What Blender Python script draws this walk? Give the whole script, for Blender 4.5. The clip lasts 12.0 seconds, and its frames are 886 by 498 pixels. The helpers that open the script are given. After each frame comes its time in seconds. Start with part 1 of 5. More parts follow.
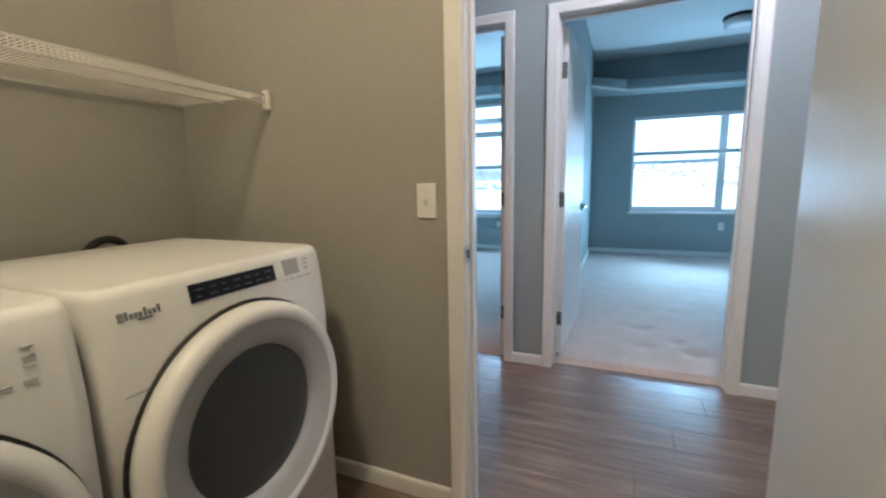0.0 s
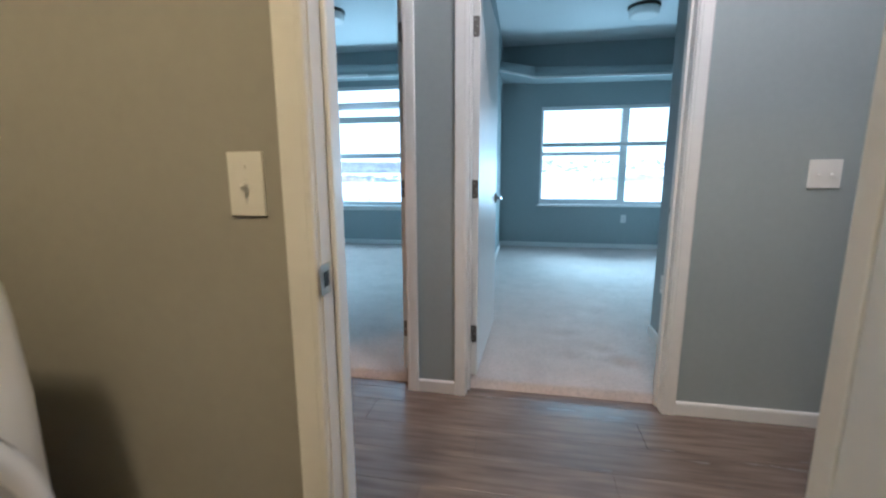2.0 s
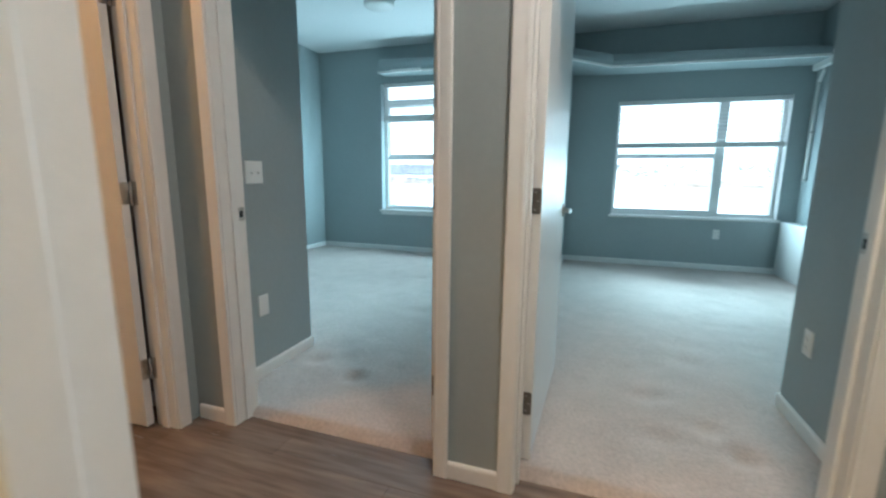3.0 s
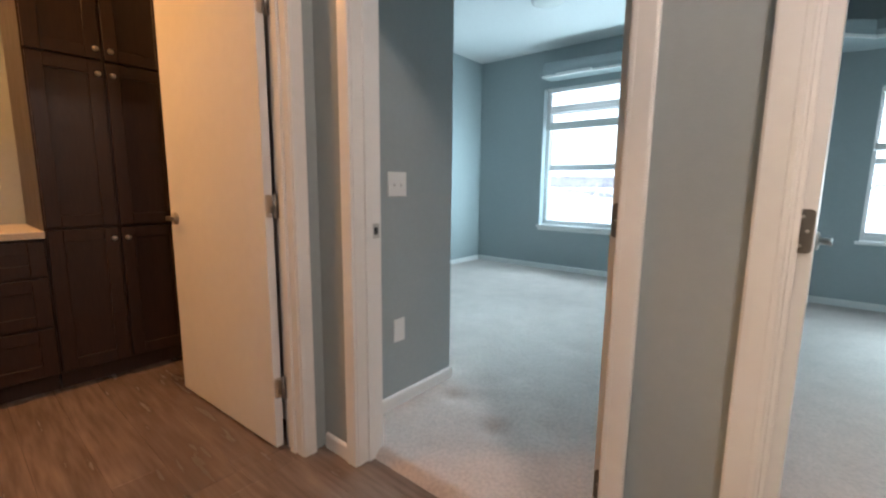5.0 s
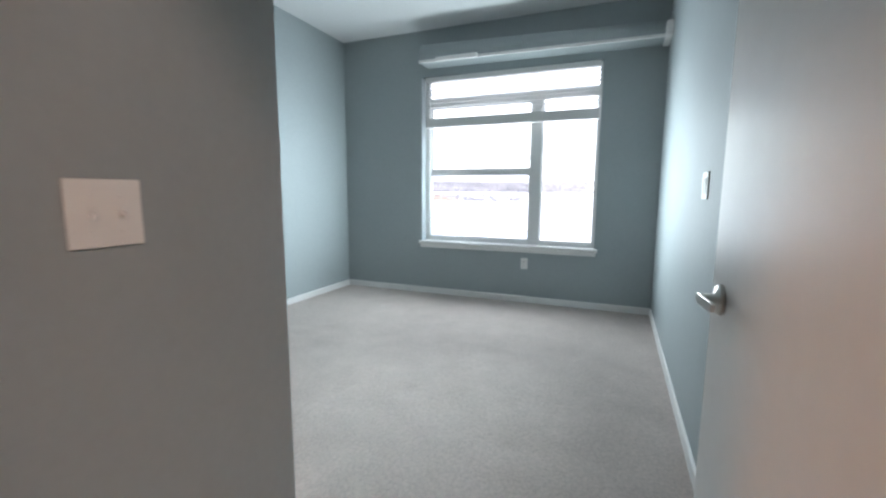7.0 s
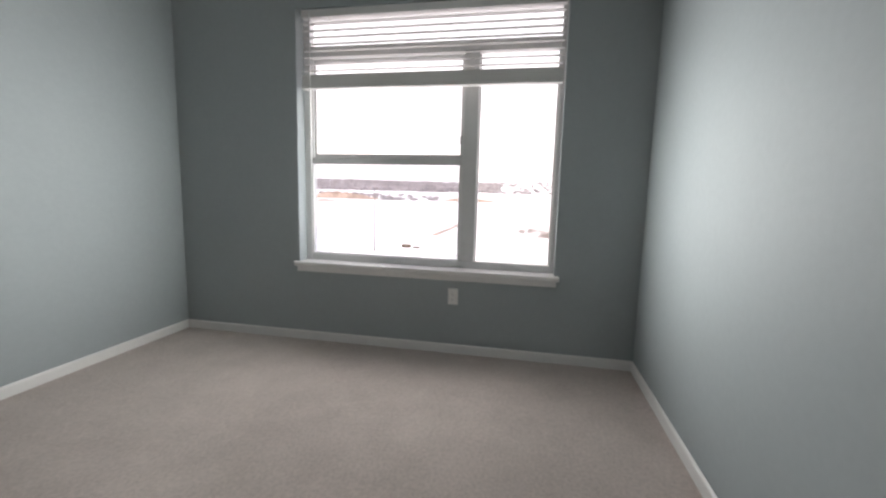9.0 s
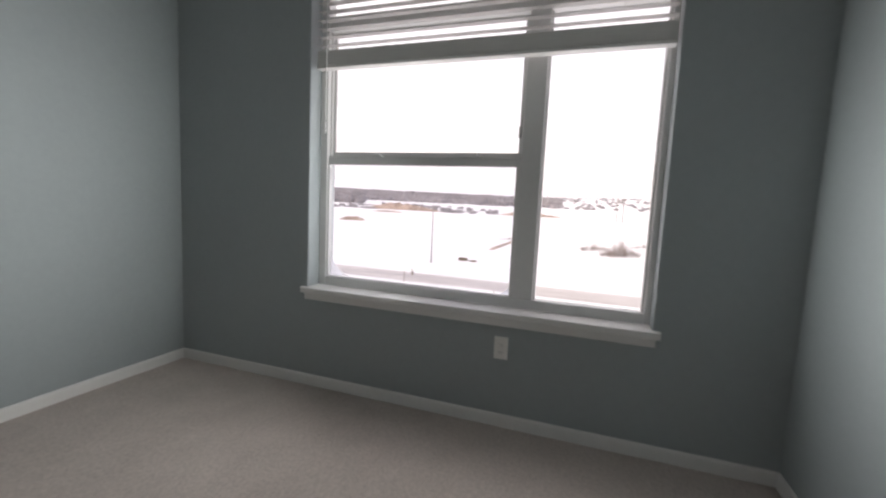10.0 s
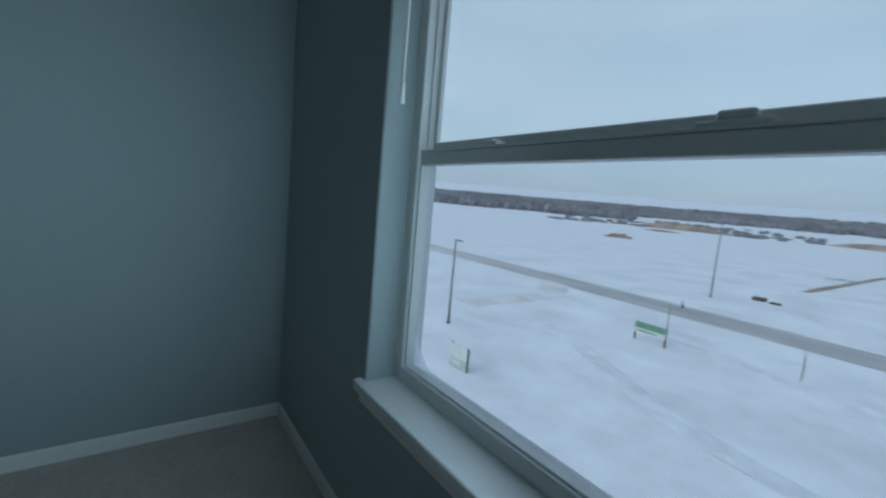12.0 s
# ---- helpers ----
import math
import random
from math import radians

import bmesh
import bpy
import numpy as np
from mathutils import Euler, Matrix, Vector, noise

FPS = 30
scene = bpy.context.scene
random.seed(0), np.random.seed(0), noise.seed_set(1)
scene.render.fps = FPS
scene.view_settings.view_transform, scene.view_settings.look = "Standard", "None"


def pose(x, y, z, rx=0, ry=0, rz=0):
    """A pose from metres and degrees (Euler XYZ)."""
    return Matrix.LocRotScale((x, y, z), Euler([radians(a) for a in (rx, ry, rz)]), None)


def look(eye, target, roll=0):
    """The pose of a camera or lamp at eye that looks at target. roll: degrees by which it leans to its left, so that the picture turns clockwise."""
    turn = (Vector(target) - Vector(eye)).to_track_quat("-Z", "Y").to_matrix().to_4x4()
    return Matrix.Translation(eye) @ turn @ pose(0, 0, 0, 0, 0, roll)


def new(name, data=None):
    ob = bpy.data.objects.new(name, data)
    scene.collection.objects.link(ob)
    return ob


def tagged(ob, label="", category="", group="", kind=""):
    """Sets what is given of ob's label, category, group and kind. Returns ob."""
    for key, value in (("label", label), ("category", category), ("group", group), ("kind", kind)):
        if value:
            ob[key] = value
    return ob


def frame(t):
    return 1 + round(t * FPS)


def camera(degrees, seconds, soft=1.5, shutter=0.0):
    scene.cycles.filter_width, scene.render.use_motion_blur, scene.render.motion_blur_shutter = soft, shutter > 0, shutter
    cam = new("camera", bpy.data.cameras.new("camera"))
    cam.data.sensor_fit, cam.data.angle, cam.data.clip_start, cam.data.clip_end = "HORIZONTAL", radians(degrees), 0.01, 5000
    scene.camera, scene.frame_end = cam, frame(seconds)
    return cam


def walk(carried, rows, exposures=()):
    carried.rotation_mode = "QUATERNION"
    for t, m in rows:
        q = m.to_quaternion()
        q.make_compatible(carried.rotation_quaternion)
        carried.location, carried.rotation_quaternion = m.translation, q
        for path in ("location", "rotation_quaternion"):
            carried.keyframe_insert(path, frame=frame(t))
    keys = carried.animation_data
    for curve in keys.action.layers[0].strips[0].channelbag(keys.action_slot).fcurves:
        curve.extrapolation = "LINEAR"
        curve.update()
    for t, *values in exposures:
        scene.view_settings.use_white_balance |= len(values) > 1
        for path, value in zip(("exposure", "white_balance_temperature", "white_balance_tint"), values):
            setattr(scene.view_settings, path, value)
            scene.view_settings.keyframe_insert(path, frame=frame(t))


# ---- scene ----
cam = camera(92.8, 12.0, 2.3, 0.3)
PATH = [
    (0, (0.309, 0.272, 1.152), (-0.458, 2.092, 0.841), -1.1),
    (0.5, (0.353, 0.252, 1.15), (-0.25, 2.135, 0.85), -1.1),
    (1, (0.343, 0.315, 1.149), (-0.187, 2.22, 0.846), -1.2),
    (1.5, (0.244, 0.556, 1.145), (-0.165, 2.487, 0.818), -0.7),
    (2, (0.211, 0.844, 1.111), (-0.155, 2.778, 0.76), -0.2),
    (2.5, (0.193, 1.141, 1.124), (-0.25, 3.057, 0.763), 0.3),
    (3, (0.138, 1.466, 1.116), (-0.492, 3.333, 0.777), 0.6),
    (3.5, (0.104, 1.645, 1.119), (-0.811, 3.393, 0.793), 0.7),
    (5.3, (-0.114, 1.935, 1.116), (-1.383, 3.454, 0.828), 0.6),
    (5.5, (-0.171, 2.023, 1.128), (-1.427, 3.554, 0.844), 0.8),
    (6, (-0.324, 2.249, 1.122), (-1.478, 3.859, 0.848), 0.7),
    (6.5, (-0.489, 2.521, 1.156), (-1.470, 4.246, 0.9), 0.6),
    (7, (-0.69, 2.793, 1.164), (-1.443, 4.627, 0.9), 0.3),
    (7.5, (-0.837, 3.105, 1.151), (-1.389, 5.008, 0.881), -0.23),
    (9.3, (-1.084, 4.499, 1.157), (-1.469, 6.445, 0.903), 1.5),
    (9.5, (-1.096, 4.644, 1.125), (-1.516, 6.587, 0.903), 1.8),
    (10, (-1.174, 5.068, 1.147), (-1.828, 6.947, 0.936), 2.7),
    (10.5, (-1.216, 5.482, 1.178), (-2.085, 7.272, 0.976), 3.4),
    (11, (-1.328, 5.871, 1.19), (-2.405, 7.545, 0.993), 3.9),
    (11.5, (-1.419, 6.238, 1.215), (-2.747, 7.719, 1.012), 4.7),
    (12, (-1.509, 6.513, 1.246), (-3.115, 7.681, 1.018), 5.1),
]
EXPOSURES = [  # seconds, stops, kelvin, tint
    (0.0, 2.25, 4480, 2),
    (2.0, 2.15, 4650, 1),
    (2.5, 2.14, 4780, -3),
    (3.0, 2.24, 5200, -4),
    (3.5, 2.12, 5500, 8),
    (5.5, 2.5, 5850, 9),
    (6.5, 2.48, 6250, 16),
    (7.0, 2.28, 6450, 20),
    (7.5, 2.32, 6800, 25),
    (9.5, 1.25, 7600, 31),
    (10.5, 0.78, 7150, 29),
    (11.0, 0.3, 6150, 19),
    (11.5, -0.22, 5400, 8),
    (12.0, -0.28, 5400, 4),
]
walk(cam, [(t, look(eye, target, roll)) for t, eye, target, roll in PATH], EXPOSURES)


# ---- world and lights ----
world = bpy.data.worlds.new("world")
scene.world = world
world.use_nodes = True
wn, wl = world.node_tree.nodes, world.node_tree.links
wn.clear()
sky = wn.new("ShaderNodeTexSky")
sky.sky_type = "NISHITA"
sky.sun_disc = False
sky.sun_elevation, sky.sun_rotation = radians(28), radians(200)
sky.air_density, sky.dust_density = 1.0, 4.0
sky_bg = wn.new("ShaderNodeBackground")
sky_bg.inputs["Strength"].default_value = 0.04
cloud_bg = wn.new("ShaderNodeBackground")
cloud_bg.inputs["Strength"].default_value = 0.62
tc = wn.new("ShaderNodeTexCoord")
cmap = wn.new("ShaderNodeMapping")
cmap.inputs["Scale"].default_value = (1.0, 1.0, 5.0)
cnoise = wn.new("ShaderNodeTexNoise")
cnoise.inputs["Scale"].default_value = 2.2
cnoise.inputs["Detail"].default_value = 5
cramp = wn.new("ShaderNodeValToRGB")
cramp.color_ramp.elements[0].position, cramp.color_ramp.elements[1].position = 0.3, 0.75
cramp.color_ramp.elements[0].color = (0.82, 0.92, 0.97, 1)
cramp.color_ramp.elements[1].color = (0.98, 1.04, 1.06, 1)
wl.new(tc.outputs["Generated"], cmap.inputs["Vector"])
wl.new(cmap.outputs[0], cnoise.inputs["Vector"])
wl.new(cnoise.outputs["Fac"], cramp.inputs["Fac"])
wl.new(cramp.outputs["Color"], cloud_bg.inputs["Color"])
wadd = wn.new("ShaderNodeAddShader")
wout = wn.new("ShaderNodeOutputWorld")
wl.new(sky.outputs[0], sky_bg.inputs["Color"])
wl.new(sky_bg.outputs[0], wadd.inputs[0])
wl.new(cloud_bg.outputs[0], wadd.inputs[1])
wl.new(wadd.outputs[0], wout.inputs["Surface"])

sun = new("sun", bpy.data.lights.new("sun", "SUN"))
sun.data.energy, sun.data.angle, sun.data.color = 0.5, radians(25), (1.0, 0.95, 0.88)
sun.matrix_world = look((0, 0, 60), (10, 30, 0))

LAUNDRY_LAMP, LIVING_LAMP, HALL_LAMP = 28.5, 31.0, 25.0


# the sky's light through the two windows: lamps in the openings, aimed past the walker to the walls, floor and ceiling
def window_lamp(centre, aim, width, height, watts, spread=100):
    lamp = new("window_light", bpy.data.lights.new("window_light", "AREA"))
    lamp.data.shape, lamp.data.size, lamp.data.size_y = "RECTANGLE", width, height
    lamp.data.energy, lamp.data.spread, lamp.data.color = watts, radians(spread), (0.77, 0.99, 1.0)
    lamp.matrix_world = look(centre, Vector(centre) + Vector(aim))


window_lamp((-1.90, 7.095, 1.28), (-0.82, -0.57, -0.03), 0.25, 1.1, 3.6, 114)
window_lamp((-1.90, 7.092, 1.28), (-0.68, -0.73, -0.03), 0.25, 1.1, 1.4, 84)
window_lamp((-1.48, 7.095, 1.28), (0.80, -0.60, -0.03), 0.25, 1.1, 1.75, 92)
window_lamp((-1.48, 7.092, 1.28), (0.66, -0.75, -0.03), 0.25, 1.1, 1.1, 70)
window_lamp((-1.80, 7.10, 1.20), (0, -0.5, 0.87), 1.7, 0.2, 1.8)
window_lamp((1.33, 7.25, 1.05), (-0.64, -0.77, -0.05), 0.25, 0.7, 2.5, 104)
window_lamp((1.33, 7.25, 1.05), (0.77, -0.64, -0.05), 0.25, 0.7, 1.8, 90)
window_lamp((1.33, 7.27, 1.05), (0, -0.5, 0.87), 1.6, 0.2, 1.2)
window_lamp((-1.80, 7.09, 0.98), (0, -0.78, -0.63), 1.7, 0.3, 0.95, 76)
window_lamp((-1.80, 7.088, 0.98), (0, -0.955, -0.30), 1.7, 0.3, 1.5, 34)
window_lamp((1.33, 7.26, 0.98), (0, -0.90, -0.44), 1.6, 0.3, 3.0, 56)


# ---- materials ----
def mat(name, base, rough=0.5, metal=0.0, grain=0.0, grain_scale=60.0, blotch=0.0, blotch_scale=3.0, bump=0.0, bump_scale=200.0,
        stretch=(1, 1, 1), bump_dist=0.004, spec=0.5, object_random=0.0, emission=None, sheen=0.0, coat=0.0):
    m = bpy.data.materials.new(name)
    m.use_nodes = True
    nt = m.node_tree
    b = nt.nodes["Principled BSDF"]
    b.inputs["Base Color"].default_value = (*base, 1)
    b.inputs["Roughness"].default_value = rough
    b.inputs["Metallic"].default_value = metal
    b.inputs["Specular IOR Level"].default_value = spec
    b.inputs["Sheen Weight"].default_value = sheen
    b.inputs["Coat Weight"].default_value = coat
    if emission:
        b.inputs["Emission Color"].default_value = (*emission[:3], 1)
        b.inputs["Emission Strength"].default_value = emission[3]
    geo = nt.nodes.new("ShaderNodeNewGeometry")
    mp = nt.nodes.new("ShaderNodeMapping")
    mp.inputs["Scale"].default_value = stretch
    nt.links.new(geo.outputs["Position"], mp.inputs["Vector"])
    factor = None

    def noise_of(scale, amount, detail):
        n = nt.nodes.new("ShaderNodeTexNoise")
        n.inputs["Scale"].default_value, n.inputs["Detail"].default_value = scale, detail
        nt.links.new(mp.outputs[0], n.inputs["Vector"])
        r = nt.nodes.new("ShaderNodeMapRange")
        r.inputs["From Min"].default_value, r.inputs["From Max"].default_value = 0.3, 0.7
        r.inputs["To Min"].default_value, r.inputs["To Max"].default_value = 1 - amount, 1 + amount
        nt.links.new(n.outputs["Fac"], r.inputs["Value"])
        return n, r

    def times(a, b_):
        x = nt.nodes.new("ShaderNodeMath")
        x.operation = "MULTIPLY"
        nt.links.new(a, x.inputs[0])
        nt.links.new(b_, x.inputs[1])
        return x.outputs[0]

    if grain:
        factor = noise_of(grain_scale, grain, 6)[1].outputs[0]
    if blotch:
        out = noise_of(blotch_scale, blotch, 3)[1].outputs[0]
        factor = times(factor, out) if factor else out
    if object_random:
        info = nt.nodes.new("ShaderNodeObjectInfo")
        r = nt.nodes.new("ShaderNodeMapRange")
        r.inputs["To Min"].default_value, r.inputs["To Max"].default_value = 1 - object_random, 1 + object_random
        nt.links.new(info.outputs["Random"], r.inputs["Value"])
        factor = times(factor, r.outputs[0]) if factor else r.outputs[0]
    if factor:
        vm = nt.nodes.new("ShaderNodeVectorMath")
        vm.operation = "SCALE"
        vm.inputs[0].default_value = base
        nt.links.new(factor, vm.inputs["Scale"])
        nt.links.new(vm.outputs[0], b.inputs["Base Color"])
        rr = nt.nodes.new("ShaderNodeMapRange")
        rr.inputs["From Min"].default_value, rr.inputs["From Max"].default_value = 0.7, 1.3
        rr.inputs["To Min"].default_value, rr.inputs["To Max"].default_value = min(1, rough * 1.15), rough * 0.85
        nt.links.new(factor, rr.inputs["Value"])
        nt.links.new(rr.outputs[0], b.inputs["Roughness"])
    if bump:
        n, _ = noise_of(bump_scale, 0.1, 4)
        bp = nt.nodes.new("ShaderNodeBump")
        bp.inputs["Strength"].default_value, bp.inputs["Distance"].default_value = bump, bump_dist
        nt.links.new(n.outputs["Fac"], bp.inputs["Height"])
        nt.links.new(bp.outputs[0], b.inputs["Normal"])
    return m


def glass(name, tint=(1, 1, 1), rough=0.0):
    """A thin pane: clear through, with a faint mirror image."""
    m = bpy.data.materials.new(name)
    m.use_nodes = True
    nt = m.node_tree
    nt.nodes.clear()
    tr, gl = nt.nodes.new("ShaderNodeBsdfTransparent"), nt.nodes.new("ShaderNodeBsdfGlossy")
    tr.inputs["Color"].default_value = (*tint, 1)
    gl.inputs["Roughness"].default_value = rough
    mx, out = nt.nodes.new("ShaderNodeMixShader"), nt.nodes.new("ShaderNodeOutputMaterial")
    mx.inputs[0].default_value = 0.03
    nt.links.new(tr.outputs[0], mx.inputs[1])
    nt.links.new(gl.outputs[0], mx.inputs[2])
    nt.links.new(mx.outputs[0], out.inputs["Surface"])
    return m


def frosted(name):
    m = bpy.data.materials.new(name)
    m.use_nodes = True
    nt = m.node_tree
    nt.nodes.clear()
    a, b, c, mx, out = (nt.nodes.new("ShaderNode" + k) for k in ("BsdfTransparent", "BsdfTranslucent", "TexNoise", "MixShader", "OutputMaterial"))
    b.inputs["Color"].default_value = (0.95, 0.96, 0.97, 1)
    c.inputs["Scale"].default_value = 25
    rg = nt.nodes.new("ShaderNodeMapRange")
    rg.inputs["To Min"].default_value, rg.inputs["To Max"].default_value = 0.45, 1.0
    nt.links.new(c.outputs["Fac"], rg.inputs["Value"])
    nt.links.new(rg.outputs[0], mx.inputs[0])
    nt.links.new(a.outputs[0], mx.inputs[1])
    nt.links.new(b.outputs[0], mx.inputs[2])
    nt.links.new(mx.outputs[0], out.inputs["Surface"])
    return m


# the same wall paint, with the laundry lamp's warm light mixed into its colour
WALL_LAMPLIT = mat("wall_paint_lamplit", (0.355, 0.346, 0.312), 0.6, grain=0.02, grain_scale=35, blotch=0.03, blotch_scale=1.3, bump=0.12, bump_scale=160, spec=0.3)
WALL = mat("wall_paint", (0.343, 0.383, 0.390), 0.6, grain=0.02, grain_scale=35, blotch=0.03, blotch_scale=1.3, bump=0.12, bump_scale=160, spec=0.3)
CEIL = mat("ceiling_paint", (0.72, 0.73, 0.73), 0.85, grain=0.02, grain_scale=40, bump=0.25, bump_scale=90)
TRIM = mat("trim_paint", (0.78, 0.77, 0.75), 0.38, grain=0.015, grain_scale=30, blotch=0.02, blotch_scale=4, bump=0.05, bump_scale=120)
DOOR = mat("door_paint", (0.76, 0.755, 0.74), 0.37, grain=0.015, grain_scale=20, blotch=0.02, blotch_scale=2, bump=0.06, bump_scale=140, spec=0.15)
CARPET = mat("carpet", (0.54, 0.458, 0.418), 0.95, grain=0.13, grain_scale=70, blotch=0.06, blotch_scale=5, bump=1.0, bump_scale=330, spec=0.1, sheen=0.25)
PLANK = mat("vinyl_plank", (0.180, 0.134, 0.108), 0.24, grain=0.30, grain_scale=5, blotch=0.16, blotch_scale=1.4, bump=0.10, bump_scale=40, stretch=(0.7, 7, 7), object_random=0.10)
GROUT = mat("plank_joint", (0.06, 0.042, 0.032), 0.8, grain=0.1)
CABINET = mat("cabinet_stain", (0.030, 0.013, 0.008), 0.35, grain=0.25, grain_scale=14, blotch=0.15, stretch=(8, 8, 0.8), bump=0.05, bump_scale=50)
COUNTER = mat("countertop", (0.62, 0.55, 0.45), 0.3, grain=0.12, grain_scale=90, blotch=0.05)
STEEL = mat("satin_nickel", (0.55, 0.53, 0.50), 0.28, metal=1.0, grain=0.03, grain_scale=80)
DARKSTEEL = mat("dark_hinge_metal", (0.23, 0.215, 0.20), 0.4, metal=1.0, grain=0.05, grain_scale=60)
PLASTIC = mat("switch_plastic", (0.80, 0.79, 0.76), 0.35, grain=0.01, grain_scale=30, blotch=0.015)
SLOT = mat("dark_slot", (0.02, 0.02, 0.02), 0.6)
ENAMEL = mat("appliance_enamel", (0.80, 0.80, 0.79), 0.32, grain=0.01, grain_scale=20, blotch=0.02, blotch_scale=2, coat=0.1)
GREYPLASTIC = mat("appliance_grey", (0.42, 0.42, 0.42), 0.4, grain=0.03, grain_scale=50, blotch=0.02)
BLACKPANEL = mat("control_panel", (0.010, 0.011, 0.016), 0.18, grain=0.05, grain_scale=40)
DOORGLASS = mat("smoked_glass", (0.050, 0.055, 0.055), 0.30, grain=0.05, grain_scale=10, coat=0.2)
RUBBER = mat("black_rubber", (0.012, 0.012, 0.012), 0.6, grain=0.1)
PRINT = mat("printed_grey", (0.46, 0.46, 0.47), 0.5)
BADGE = mat("badge_chrome", (0.35, 0.35, 0.36), 0.25, metal=0.8)
WIRE = mat("shelf_vinyl", (0.78, 0.76, 0.72), 0.4, grain=0.02, grain_scale=60)
VINYL = mat("window_vinyl", (0.74, 0.74, 0.73), 0.4, grain=0.015, grain_scale=40, blotch=0.02)
SLAT = mat("blind_slat", (0.72, 0.71, 0.69), 0.5, grain=0.03, grain_scale=25, stretch=(0.4, 4, 4))
CORD = mat("blind_cord", (0.75, 0.74, 0.7), 0.8)
GLASS = glass("window_glass", (0.97, 0.985, 0.98))
HAZY_GLASS = glass("hazy_glass", (0.90, 0.92, 0.94))
FROST = frosted("window_ice")
SNOW = mat("snow", (0.76, 0.785, 0.82), 0.8, grain=0.07, grain_scale=0.8, blotch=0.10, blotch_scale=0.16, bump=0.35, bump_scale=0.6, bump_dist=0.25)
ROAD = mat("slushy_road", (0.50, 0.49, 0.49), 0.7, grain=0.18, grain_scale=0.9, blotch=0.15, blotch_scale=0.12, stretch=(0.15, 1, 1))
TRODDEN = mat("trodden_snow", (0.72, 0.745, 0.785), 0.8, grain=0.10, grain_scale=1.2, blotch=0.10, blotch_scale=0.3, bump=0.4, bump_scale=2, bump_dist=0.2)
MUDSNOW = mat("muddy_snow", (0.68, 0.675, 0.68), 0.85, grain=0.12, grain_scale=0.8, blotch=0.15, blotch_scale=0.15)
DIRT = mat("frozen_dirt", (0.34, 0.27, 0.225), 0.9, grain=0.3, grain_scale=0.25, blotch=0.3, blotch_scale=0.05)
BRUSH = mat("winter_brush", (0.22, 0.18, 0.16), 0.9, grain=0.25, grain_scale=0.5)
# distance haze is put into this base colour: paler and bluer than bare trees
WOODS = mat("far_woods", (0.235, 0.23, 0.245), 0.95, grain=0.3, grain_scale=0.05, blotch=0.2, blotch_scale=0.01)
POLE = mat("pole_metal", (0.22, 0.21, 0.20), 0.5, metal=0.6, grain=0.1)
TIMBER = mat("weathered_timber", (0.16, 0.13, 0.10), 0.85, grain=0.25, grain_scale=4, blotch=0.2)
PALE = mat("sign_pale", (0.50, 0.60, 0.53), 0.5, grain=0.05, grain_scale=5, blotch=0.1)
GREEN = mat("sign_green", (0.17, 0.33, 0.22), 0.5, grain=0.05, grain_scale=5, blotch=0.08)
SIGNWHITE = mat("sign_white", (0.70, 0.74, 0.70), 0.5, grain=0.05, grain_scale=5, blotch=0.08)
LAMPGLASS = mat("lamp_diffuser", (0.82, 0.82, 0.80), 0.35, grain=0.01, blotch=0.01)
BRONZE = mat("lamp_bronze", (0.05, 0.042, 0.035), 0.4, metal=0.7, grain=0.1, grain_scale=50)
WARM = mat("lit_diffuser", (0.8, 0.8, 0.75), 0.4, emission=(1.0, 0.62, 0.275, LAUNDRY_LAMP))
WARM_HALL = mat("lit_diffuser_hall", (0.8, 0.8, 0.75), 0.4, emission=(1.0, 0.745, 0.60, HALL_LAMP))
WARM_LIVING = mat("lit_diffuser_living", (0.8, 0.8, 0.75), 0.4, emission=(1.0, 0.43, 0.13, LIVING_LAMP))


# ---- building helpers ----
def box(bm, x0, x1, y0, y1, z0, z1, bevel=0.0, seg=1):
    vs = [bm.verts.new((x, y, z)) for x in (x0, x1) for y in (y0, y1) for z in (z0, z1)]
    fs = [bm.faces.new([vs[i] for i in f]) for f in ((0, 1, 3, 2), (4, 6, 7, 5), (0, 4, 5, 1), (2, 3, 7, 6), (0, 2, 6, 4), (1, 5, 7, 3))]
    if bevel:
        es = list({e for f in fs for e in f.edges})
        bmesh.ops.bevel(bm, geom=es, offset=bevel, segments=seg, affect="EDGES", profile=0.5)
    return bm


def blk(*a, **k):
    return box(bmesh.new(), *a, **k)


def tube(bm, a, b, r, r2=None, n=10):
    """A round bar from a to b."""
    a, b = Vector(a), Vector(b)
    q = (b - a).to_track_quat("Z", "Y").to_matrix()
    rings = []
    for p, rad in ((a, r), (b, r if r2 is None else r2)):
        rings.append([bm.verts.new(p + q @ Vector((rad * math.cos(2 * math.pi * i / n), rad * math.sin(2 * math.pi * i / n), 0))) for i in range(n)])
    for i in range(n):
        j = (i + 1) % n
        f = bm.faces.new((rings[0][i], rings[0][j], rings[1][j], rings[1][i]))
        f.smooth = True
    bm.faces.new(rings[0][::-1])
    bm.faces.new(rings[1])
    return bm


def lathe(bm, m, profile, n=40, cap=True):
    """Profile rows of (radius, height) turned about the z axis of the pose m."""
    rings = [[bm.verts.new(m @ Vector((r * math.cos(2 * math.pi * i / n), r * math.sin(2 * math.pi * i / n), h))) for i in range(n)] for r, h in profile]
    for a, b in zip(rings, rings[1:]):
        for i in range(n):
            j = (i + 1) % n
            f = bm.faces.new((a[i], a[j], b[j], b[i]))
            f.smooth = True
    if cap and profile[0][0] > 1e-4:
        bm.faces.new(rings[0][::-1])
    if cap and profile[-1][0] > 1e-4:
        bm.faces.new(rings[-1])
    return bm


